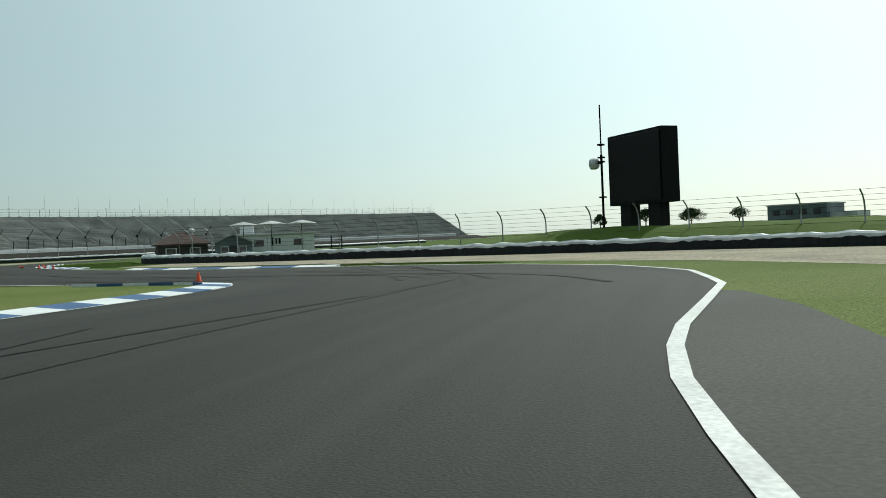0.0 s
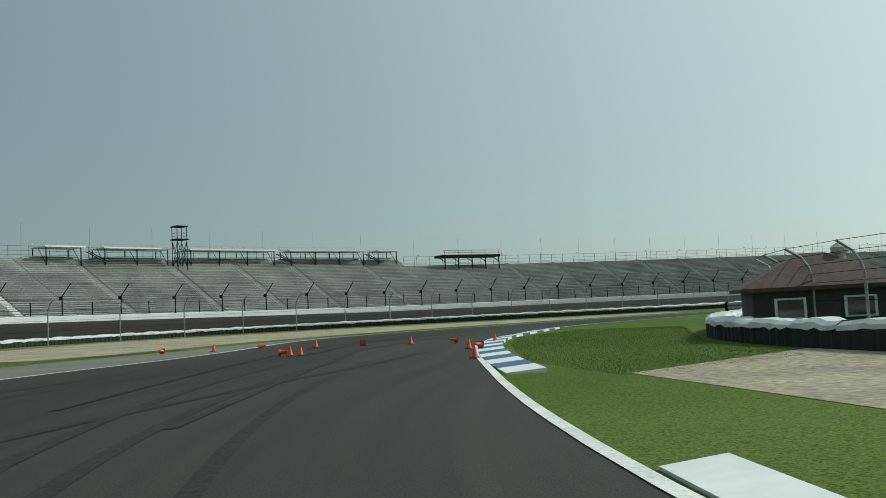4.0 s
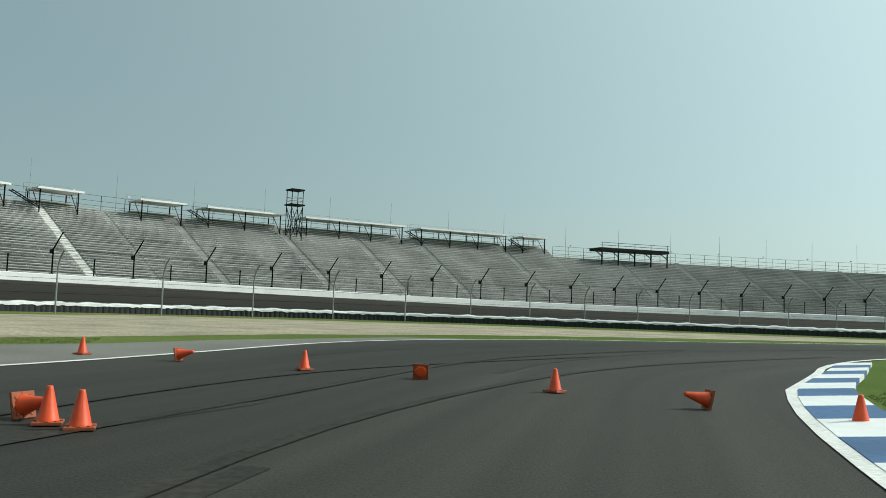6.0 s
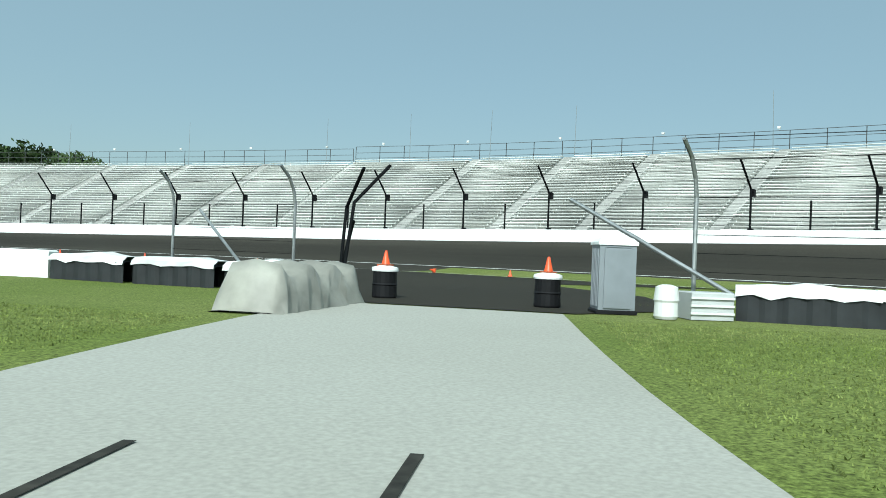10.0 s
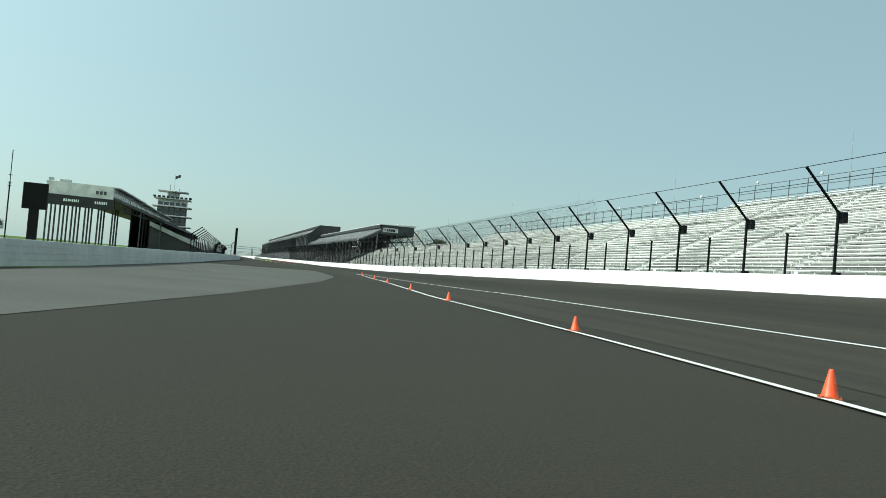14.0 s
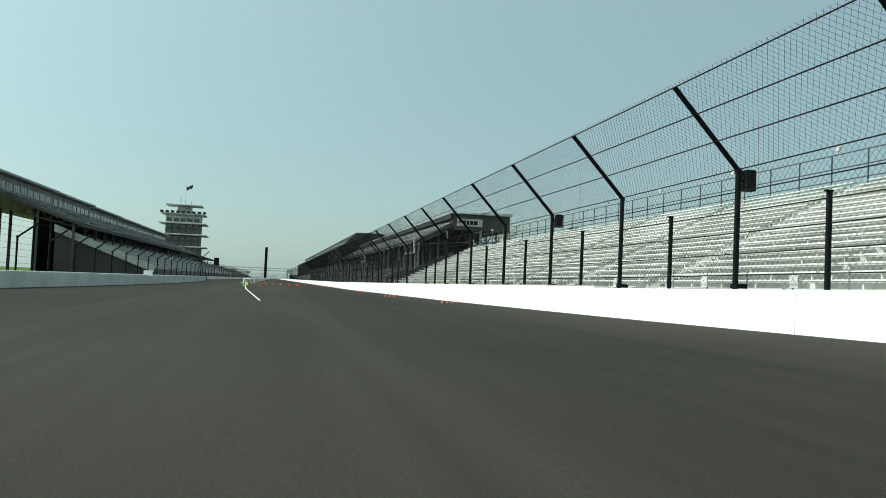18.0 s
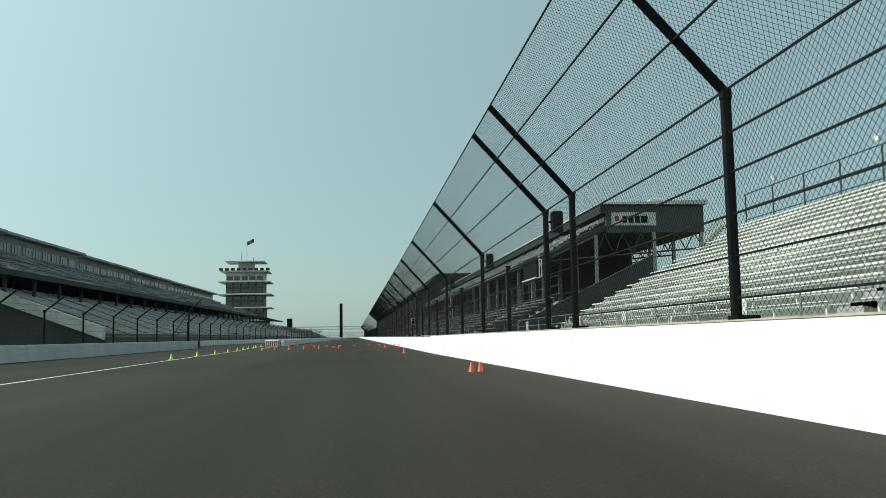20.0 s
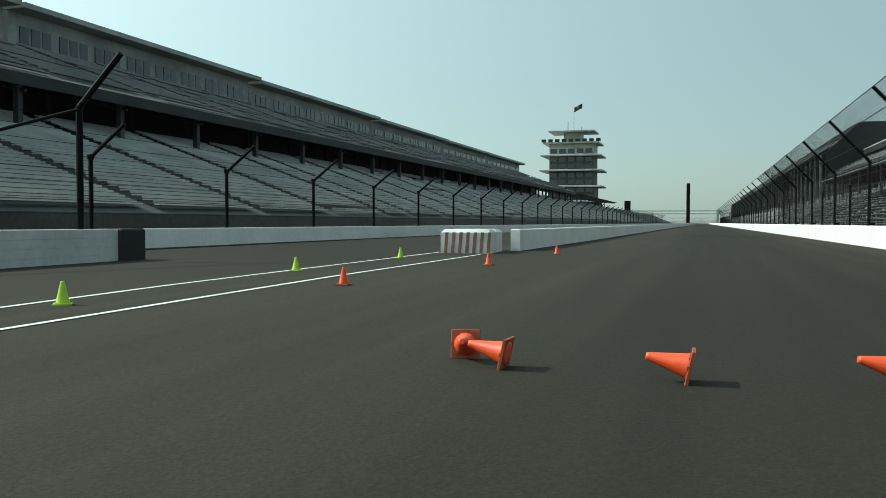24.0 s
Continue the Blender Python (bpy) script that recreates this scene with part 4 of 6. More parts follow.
for x, w, h in ((-0.25, 0.16, 0.75), (0.1, 0.14, 0.55), (0.42, 0.2, 0.55)):
    m = Mesh()
    m.box((x, -1.53, 1.5), (w, 0.04, h))
    part("lettering_bar", m, M["black"], None).parent = g
for x in (-3.2, -1.5, 2.2):
    m = Mesh()
    m.box((x, -1.52, 1.35), (0.9, 0.05, 0.6))
    part("window", m, M["glass"], None).parent = g
# parasols over the terrace
for x, y in ((-117.6, -64.0), (-120.0, -62.6), (-116.2, -66.2)):
    g = tagged(new("parasol"), "flat pale parasol on a thin pole", "parasol", group="parasols on the terrace")
    m = Mesh()
    m.tube((x, y, -0.05), (x, y, 3.25), 0.035)
    part("pole", m, M["steel"], g)
    m = Mesh()
    m.lathe((x, y, 3.0), [(1.35, 0.0), (1.35, 0.04), (0.05, 0.35)], 8)
    part("canopy", m, M["pale"], g)
# outside stair of dark steel
g = tagged(new("stair"), "small dark steel outside stair", "stair")
for k in range(6):
    m = Mesh()
    m.box((-123.6 - 0.22 * k, -61.8 - 0.22 * k, 0.25 + 0.28 * k), (0.3, 1.2, 0.05), 45)
    part("tread", m, M["steel"], g)
for k in (-0.5, 0.5):
    m = Mesh()
    m.tube((-123.4 + k * 0.7, -61.6 - k * 0.7, 0.0), (-125.0 + k * 0.7, -63.2 - k * 0.7, 1.8), 0.06)
    part("stringer", m, M["steel"], g)

# a far grey building beyond the bank
g = tagged(new("building"), "far grey block building with dark openings", "building")
g.matrix_world = pose(-257.5, -54.6, 0, 0, 0, 78)
for nm, c, size, mt in (("wall", (0, 0, 2.4), (13.0, 8, 4.9), "bluegrey"), ("roof", (0, 0, 4.9), (13.4, 8.4, 0.25), "panel"), ("annex", (9.0, 0.5, 1.5), (6.0, 6, 3.1), "pale")):
    m = Mesh()
    m.box(c, size)
    part(nm, m, M[mt], None).parent = g
for x in (-4.5, -1.5, 1.5, 4.5):
    m = Mesh()
    m.box((x, -4.02, 3.3), (1.6, 0.08, 1.1))
    part("window", m, M["glass"], None).parent = g

# ---- the gate ----
wl = tagged(new("wall_gate"), "low white concrete wall beside the gate", "wall", kind="structure")
for a, b in (((-52.8, -40.0), (-53.6, -47.0)), ((-53.6, -47.0), (-53.5, -53.2)), ((-53.5, -53.2), (-53.1, -59.4))):
    m = Mesh()
    u = (Vector(b) - Vector(a)).normalized()
    c = (Vector(a) + Vector(b)) / 2
    m.box((c.x, c.y, 0.33), ((Vector(b) - Vector(a)).length - 0.015, 0.42, 0.78), math.degrees(math.atan2(u.y, u.x)), chamfer=0.04)
    part("panel", m, M["white"], wl)


def traffic_cone_meshes(mat_body, mat_base, h=0.33):
    b = Mesh()
    b.lathe((0, 0, 0), [(0.06, -0.004), (0.098, -0.004), (0.098, 0.03), (0.09, 0.045), (0.030, h - 0.02), (0.024, h), (0.016, h)], 14)
    f = Mesh()
    f.box((0, 0, 0.012), (0.25, 0.25, 0.026), chamfer=0.006)
    for i in range(8):
        t = math.pi * i / 4
        f.box((0.108 * math.cos(t), 0.108 * math.sin(t), 0.026), (0.03, 0.03, 0.012), 45 * i)
    return b.data("body", M[mat_body], True), f.data("base", M[mat_base])


orange_me, lime_me = traffic_cone_meshes("cone", "conebase"), traffic_cone_meshes("lime", "lime")


def traffic_cone(x, y, z=0.015, lying=None, lime=False, group="cones along the lane", scale=1.0):
    lab = ("lime green rubber cone on the asphalt" if lime else "orange rubber cone standing on its base") if lying is None else "orange rubber cone knocked over on its side"
    g = tagged(new("traffic_cone"), lab, "traffic cone", group=group)
    for nm, me in zip(("body", "base"), lime_me if lime else orange_me):
        part(nm, me, None).parent = g
    if lying is None:
        g.matrix_world = pose(x, y, z, 0, 0, (x * 37 + y * 53) % 90) @ Matrix.Diagonal((scale, scale, scale, 1))
    else:
        g.matrix_world = pose(x, y, z + 0.11 * scale, 0, 0, lying) @ pose(0, 0, 0, 0, 78, 0) @ Matrix.Diagonal((scale, scale, scale, 1))
    return g


def drum(x, y, label):
    g = tagged(new("barrel"), label, "barrel", group="black barrels at the gate")
    m = Mesh()
    m.lathe((x, y, 0.0), [(0.26, 0), (0.28, 0.04), (0.27, 0.28), (0.29, 0.30), (0.27, 0.33), (0.26, 0.60)], 18)
    part("body", m, M["black"], g)
    m = Mesh()
    m.lathe((x, y, 0.585), [(0.29, 0), (0.30, 0.03), (0.29, 0.09), (0.12, 0.13)], 18)
    part("lid", m, M["white"], g, "white plastic lid")
    traffic_cone(x + 0.03, y, 0.715, group="cones on the barrels")


drum(-54.6, -69.2, "black plastic barrel with a white lid")
drum(-54.97, -72.85, "black plastic barrel with a white lid")

# portable toilet
g = tagged(new("portable_toilet"), "grey portable toilet with a white roof", "portable toilet")
g.matrix_world = pose(-55.7, -74.2, 0, 0, 0, 106) @ Matrix.Diagonal((0.72, 0.72, 0.69, 1))
for nm, c, size, mt in (("body", (0, 0, 0.98), (0.98, 0.98, 1.9), "potty"), ("roof", (0, 0, 2.0), (1.06, 1.06, 0.2), "white"), ("door", (0, 0.51, 1.0), (0.72, 0.05, 1.68), "potty"), ("skid", (0, 0, 0.06), (1.1, 1.05, 0.12), "black")):
    m = Mesh()
    m.box(c, size, chamfer=0.05 if nm != "roof" else 0.12)
    dd = part(nm, m, M[mt], None)
    dd.parent = g
for k in range(5):
    m = Mesh()
    m.box((0.50, -0.36 + 0.18 * k, 1.0), (0.03, 0.05, 1.6))
    part("rib", m, M["potty"], None).parent = g
m = Mesh()
m.box((-0.5, 0, 1.72), (0.03, 0.6, 0.12))
part("vent", m, M["black"], None).parent = g

g = tagged(new("barrel"), "white plastic barrel beside the portable toilet", "barrel")
m = Mesh()
m.lathe((-56.6, -75.2, 0.0), [(0.19, 0), (0.22, 0.05), (0.21, 0.3), (0.23, 0.34), (0.20, 0.58), (0.08, 0.62)], 18)
part("body", m, M["pale"], g)
g = tagged(new("crate"), "grey crate with a pale board leaning on it", "crate")
m = Mesh()
m.box((-56.0, -75.9, 0.25), (0.7, 0.8, 0.5), 20, chamfer=0.02)
part("box", m, M["panel"], g)
for k in range(3):
    m = Mesh()
    m.box((-56.36, -76.02, 0.12 + 0.14 * k), (0.03, 0.82, 0.04), 20)
    part("slat", m, M["pale"], g)

# block covered with a tarpaulin, its folds hanging to the ground
g = tagged(new("covered_block"), "barrier block draped with a pale tarpaulin", "covered block")
m = Mesh()
r2 = random.Random(3)
lines = []
A, B = Vector((-60.7, -69.0)), Vector((-56.6, -68.9))
for k in range(25):
    p = A.lerp(B, k / 24)
    hgt = 0.62 + 0.12 * math.sin(k * 0.9) + r2.uniform(-0.04, 0.05)
    e = 0.04 if k in (0, 24) else 0.8 if k in (1, 23) else 1.0
    f = r2.uniform(-0.07, 0.07)
    lines.append([(p.x, p.y - 0.62 - f, -0.02), (p.x + f, p.y - 0.5 + f, 0.3 * e), (p.x, p.y - 0.42, hgt * e), (p.x, p.y, (hgt + 0.08) * e), (p.x, p.y + 0.42, hgt * e), (p.x - f, p.y + 0.55 + f, 0.3 * e), (p.x, p.y + 0.66, -0.02)])
m.strip(lines)
part("tarpaulin", m, M["tarp"], g, smooth=True)
m = Mesh()
m.box((-58.7, -68.95, 0.26), (3.5, 0.7, 0.55))
part("block", m, M["concrete"], g)

# gate fence: curved posts towards the oval, with cables and struts
def flat_zero(x, y):
    return 0.0


FENCE_SOUTH = [tuple(rail(s, d)[:2]) for s, d in ((-92, 33.0), (-100, 32.6), (-107.5, 29.2), (-114.5, 27.0), (-121, 25.8), (-135, 25.2), (-150, 25.4), (-172, 26.0), (-195, 27.0), (-225, 27.0), (-262, 27.0), (-300, 27.0))]
gf, fr = bent_fence(FENCE_SOUTH, "curved steel posts with cables behind the tyre barrier", 3.9, 0.75, 7.1, -1, flat_zero, 0.055, 8, 0.1)
FENCE_GATE = [tuple(rail(s, d)[:2]) for s, d in ((-64, 33.5), (-70.5, 33.3), (-76, 33.2), (-81.8, 33.0))]
gg, fr2 = bent_fence(FENCE_GATE, "curved steel posts with cables beside the gate", 3.9, 0.75, 5.8, -1, flat_zero, 0.055, 8, 0.1)


def strut(a, b, label):
    g = tagged(new("fence_strut"), label, "strut", group="diagonal struts at the gate")
    m = Mesh()
    m.tube(a, b, 0.055, 8)
    part("tube", m, M["galv"], g)
    m = Mesh()
    m.box((b[0], b[1], 0.05), (0.3, 0.3, 0.14))
    part("foot", m, M["galv"], g)


pa, pb = rail(-92, 33.0), rail(-98.4, 33.2)
strut((pa.x, pa.y, 2.6), (pb.x, pb.y, 0.1), "pale diagonal steel strut of the gate fence")
pa, pb = rail(-70.5, 33.3), rail(-75.6, 34.0)
strut((pa.x, pa.y, 2.4), (pb.x, pb.y, 0.1), "pale diagonal steel strut of the gate fence")
g = tagged(new("gate"), "open steel gate frame swung aside", "gate")
p0, p1 = rail(-80.3, 33.0), rail(-81.6, 33.8)
for p, q in (((p0.x, p0.y, 0), (p0.x + 0.2, p0.y - 0.1, 2.5)), ((p0.x + 0.2, p0.y - 0.1, 2.5), (p1.x, p1.y - 0.6, 3.7)), ((p1.x, p1.y, 0), (p1.x + 0.3, p1.y - 0.2, 2.6)), ((p1.x + 0.3, p1.y - 0.2, 2.6), (p1.x + 0.9, p1.y - 1.2, 3.9)), ((p0.x, p0.y, 0.1), (p1.x + 0.3, p1.y - 0.2, 2.0))):
    m = Mesh()
    m.tube(p, q, 0.06, 8)
    part("tube", m, M["steel"], g)


# ---- canopies, platform, towers and masts on top of the turn stands ----
def back_of(s):
    """Place of the top row: d and height above the ground."""
    for s0, s1, _, _ in STANDS:
        if s0 <= s < s1:
            _, _, d, z = TOPS[s0]
            return d, z
    return -26.0, 11.0


def canopy(s0, s1, zr=None):
    """A press-box roof on steel posts over the top rows."""
    g = tagged(new("canopy"), "long white roofed canopy on steel posts above the bleachers", "canopy", group="canopies on the turn stands")
    d, z = back_of((s0 + s1) / 2)
    ss = along(s0, s1, 6.0)
    b = stand_z((s0 + s1) / 2)
    top = (14.0 if s0 > -143 else 13.6 if zr is None else zr) - b
    m = Mesh()
    sweep(m, [(d - 0.6, top - 0.12), (d + 3.4, top - 0.1), (d + 3.4, top + 0.04), (d - 0.6, top + 0.02)], ss, stand_z)
    part("roof", m, M["pale"], g)
    m = Mesh()
    sweep(m, [(d + 3.4, top - 0.12), (d + 3.62, top - 0.12), (d + 3.62, top + 0.12), (d + 3.4, top + 0.12)], ss, stand_z)
    part("fascia", m, M["white"], g, "bright metal fascia")
    m = Mesh()
    sweep(m, [(d - 1.2, z + 0.25), (d + 1.0, z + 0.25), (d + 1.0, z + 0.35), (d - 1.2, z + 0.35)], ss, stand_z)
    part("floor_deck", m, M["deck"], g)
    for s in along(s0 + 0.4, s1 - 0.4, 4.4):
        for dd in (d + 3.0, d - 1.0):
            m = Mesh()
            m.tube(rail(s, dd, b + z - 1.2), rail(s, dd, b + top - 0.1), 0.09, 6)
            part("post", m, M["steel"], g)
        m = Mesh()
        m.tube(rail(s, d + 3.0, b + z - 0.9), rail(s, d + 0.6, b + top - 0.12), 0.05, 5)
        part("brace", m, M["steel"], g)
    m = Mesh()
    for s in along(s0, s1, 1.8):
        m.tube(rail(s, d - 1.2, b + top - 0.4), rail(s, d - 1.2, b + top + 0.95), 0.022, 4)
    for zz in (0.3, 0.95):
        for a, c in zip(ss, ss[1:]):
            m.tube(rail(a, d - 1.2, b + top + zz), rail(c, d - 1.2, b + top + zz), 0.02, 4)
    part("roof_rail", m, M["galv"], g)


for a, b in ((-123.6, -120.4), (-141.5, -126.5), (-148.0, -144.0), (-159.5, -152.5), (-173.2, -163.0), (-180.5, -175.8), (-192.0, -186.6), (-204.5, -194.5), (-222.0, -207.3), (-238.5, -224.2), (-245.0, -240.6)):
    canopy(a, b)


def truss_run(s0, s1, zr, dd):
    """Sloped access stair between two canopies."""
    g = tagged(new("access_stair"), "steel stair between canopies above the bleachers", "stair", group="stairs between canopies")
    b = stand_z(s0)
    for k in (0.0, 0.9):
        m = Mesh()
        m.tube(rail(s0, dd + k, zr), rail(s1, dd + k, zr - 1.6), 0.07, 5)
        part("stringer", m, M["steel"], g)
    m = Mesh()
    for k in range(7):
        f = (k + 0.5) / 7
        s = s0 + (s1 - s0) * f
        m.box(rail(s, dd + 0.45, zr - 1.6 * f + 0.05), (1.0, 0.25, 0.05), facing(s))
    part("treads", m, M["galv"], g)


for s in (-124.6, -142.5, -161.2, -174.3, -193.3, -223.1, -239.5):
    truss_run(s + 1.2, s - 1.6, 12.9, -22.5)

# black camera platform
g = tagged(new("camera_platform"), "dark steel camera platform on raked legs above the stand", "platform")
d, z = back_of(-258)
b = stand_z(-258)
m = Mesh()
sweep(m, [(d - 0.6, 12.0 - b), (d + 3.2, 12.0 - b), (d + 3.2, 12.5 - b), (d - 0.6, 12.5 - b)], along(-264.3, -252.5, 6.0), stand_z)
part("floor_deck", m, M["black"], g)
for s in along(-264.0, -252.8, 2.8):
    m = Mesh()
    m.tube(rail(s, d + 3.1, b + 9.0), rail(s, d + 3.1, 12.1), 0.13, 6)
    part("leg", m, M["black"], g)
    m = Mesh()
    m.tube(rail(s, d + 3.1, 11.0), rail(s + 1.4, d + 3.1, 12.1), 0.08, 5)
    part("brace", m, M["black"], g)
    m = Mesh()
    m.tube(rail(s, d + 3.1, 12.4), rail(s, d + 3.1, 13.4), 0.04, 5)
    part("rail_post", m, M["black"], g)
for zz in (12.9, 13.35):
    m = Mesh()
    m.tube(rail(-264.3, d + 3.1, zz), rail(-252.5, d + 3.1, zz), 0.04, 5)
    part("rail_bar", m, M["black"], g)


def spotter_tower(s, d, foot, cab, top, label, finish="dullpale"):
    """A slim tower: braced legs, a railed floor and a flat roof."""
    g = tagged(new("watch_tower"), label, "tower", group="watch towers behind the stands")
    c = rail(s, d, 0)
    t = facing(s)

    def at(x, y, z):
        co, si = math.cos(radians(t)), math.sin(radians(t))
        return (c.x + x * co - y * si, c.y + x * si + y * co, z)
    w = 0.85
    for x, y in ((-w, -w), (w, -w), (w, w), (-w, w)):
        m = Mesh()
        m.tube(at(x, y, foot), at(x, y, top), 0.06, 6)
        part("leg", m, M[finish], g)
    for x, y, x2, y2 in ((-w, -w, w, -w), (w, -w, w, w), (w, w, -w, w), (-w, w, -w, -w)):
        m = Mesh()
        m.tube(at(x, y, foot + 0.4), at(x2, y2, cab - 0.3), 0.045, 5)
        m.tube(at(x2, y2, foot + 0.4), at(x, y, cab - 0.3), 0.045, 5)
        part("brace", m, M[finish], g)
        m = Mesh()
        for zz in (0.55, 1.05):
            m.tube(at(x, y, cab + zz), at(x2, y2, cab + zz), 0.035, 5)
        part("rail_bar", m, M["galv"], g)
    m = Mesh()
    m.box(at(0, 0, cab), (2 * w + 0.5, 2 * w + 0.5, 0.18), t)
    part("floor_deck", m, M[finish], g)
    m = Mesh()
    m.box(at(0, 0, top + 0.05), (2 * w + 0.35, 2 * w + 0.35, 0.2), t, chamfer=0.04)
    part("roof", m, M[finish], g)


# this tower's dark finish puts its backlit shade into the colour
spotter_tower(-205.6, -22.0, 10.0, 15.1, 17.2, "watch tower with a flat roof above the canopies, coloured dark as if backlit", "steel")
spotter_tower(-124.4, -26.5, 8.0, 15.2, 17.0, "steel watch tower behind the bleachers")
spotter_tower(-94.2, -27.5, 8.0, 13.7, 15.9, "steel watch tower behind the bleachers")
spotter_tower(-102.1, -27.5, 8.0, 13.7, 15.7, "steel watch tower behind the bleachers")

whip = Mesh()
whip.tube((0, 0, -0.02), (0, 0, 5.4), 0.035, 5, 0.02)
whip.box((0, 0, 0.1), (0.2, 0.2, 0.2))
whip_me = whip.data("whip_antenna", M["galv"])
for s in list(np.arange(-428, -122, 9.0)) + [-76.4, -60.3, -44, -52.3, -35.1, -18, -1.0, 16, 40, 66, 94, 122, 150]:
    d, z = back_of(s)
    p = rail(s, d + 0.3, stand_z(s) + z)
    o = tagged(part("whip_antenna", whip_me, None), "thin upright pole on the top rail of the stand", "antenna", group="poles on the stand tops")
    o.matrix_world = pose(p.x, p.y, p.z, (s * 3.1) % 3 - 1.5, 0, 0)

# low step of seats at the stand's open end, and the tall end rails
bleacher("grandstand", -114.4, -106.8, "short low block of bright aluminium bleachers", extra=-3.0)

# ---- the roofed stands on the straight ----
def stand_profile(g, name, prof, y0, y1, xf, material, step=24.0, label=""):
    """A closed (x, z) outline drawn out along y; xf(y) moves it sideways."""
    m = Mesh()
    ys = along(y0, y1, step)
    n = len(prof)
    for y in ys:
        for x, z in prof:
            m.v.append((x + xf(y), y, z))
    for a in range(len(ys) - 1):
        for i in range(n):
            j = (i + 1) % n
            m.f.append((a * n + i, a * n + j, (a + 1) * n + j, (a + 1) * n + i))
    m.f.append(tuple(range(n)))
    m.f.append(tuple((len(ys) - 1) * n + n - 1 - i for i in range(n)))
    return part(name, m, M[material], g, label)


def seat_rows(g, name, x0, z0, x1, z1, n, y0, y1, xf, material, gaps, rngseed, pieces=1):
    """Joined rows of bench seats on a slope, cut by aisles, with a few places missing."""
    r = random.Random(rngseed)
    for k in range(pieces):
        m = Mesh()
        ya, yb = y0 + (y1 - y0) * k / pieces, y0 + (y1 - y0) * (k + 1) / pieces
        for i in range(n):
            x, z = x0 + (x1 - x0) * (i + 0.5) / n, z0 + (z1 - z0) * (i + 0.5) / n
            y = ya
            while y < yb - 0.6:
                L = min(10.4, yb - y)
                if r.random() > gaps:
                    m.box((x + xf(y), y + L / 2, z + 0.36), (0.34, L - 1.1, 0.07))
                    m.box((x + xf(y) + (0.2 if x1 > x0 else -0.2), y + L / 2, z + 0.5), (0.04, L - 1.1, 0.1))
                y += L
        o = part(name, m, M[material], g)
        o["kind"] = "stuff"


def single_seats(g, x0, z0, x1, z1, n, y0, y1, xf, rngseed):
    """Rows of single folding seats, some folded up, with an aisle every sixteenth place."""
    r = random.Random(rngseed)
    m = Mesh()
    for i in range(n):
        x, z = x0 + (x1 - x0) * (i + 0.5) / n, z0 + (z1 - z0) * (i + 0.5) / n
        for k, y in enumerate(np.arange(y0 + 0.3, y1, 0.52)):
            if k % 16 in (14, 15) or r.random() < 0.06:
                continue
            m.box((x + xf(y) + 0.18, float(y), z + 0.62), (0.05, 0.44, 0.42))
            if r.random() < 0.7:
                m.box((x + xf(y) - 0.03, float(y), z + 0.42), (0.36, 0.44, 0.05))
    part("seating", m, M["seat"], g, "grey folding seats")["kind"] = "stuff"


def zero(y):
    return 0.0


# dark paving below the stands on both sides of the straight
for x0, x1, y0, y1 in ((3.0, 40.0, 190.0, 930.0), (-88.0, -30.0, 246.0, 930.0)):
    m = Mesh()
    m.hexa([(x0, y0, -0.2), (x1, y0, -0.2), (x1, y1, -0.2), (x0, y1, -0.2), (x0, y0, 0.03), (x1, y0, 0.03), (x1, y1, 0.03), (x0, y1, 0.03)])
    setting("pavement_stand", m, M["asphalt"], "dark paving under the grandstand", "paving")


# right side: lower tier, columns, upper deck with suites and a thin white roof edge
# seats and floors here use the colours with shade mixed in
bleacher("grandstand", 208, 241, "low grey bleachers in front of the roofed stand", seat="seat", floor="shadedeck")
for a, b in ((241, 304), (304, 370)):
    bleacher("grandstand", a, b, "grey bleachers with the upper deck's shade put into their colour", seat="seat", floor="shadedeck")
R = tagged(new("roofed_grandstand"), "tall grandstand with an upper deck and grey suites on steel columns", "grandstand")
R2 = tagged(new("roofed_grandstand"), "far higher section of the roofed grandstand", "grandstand")


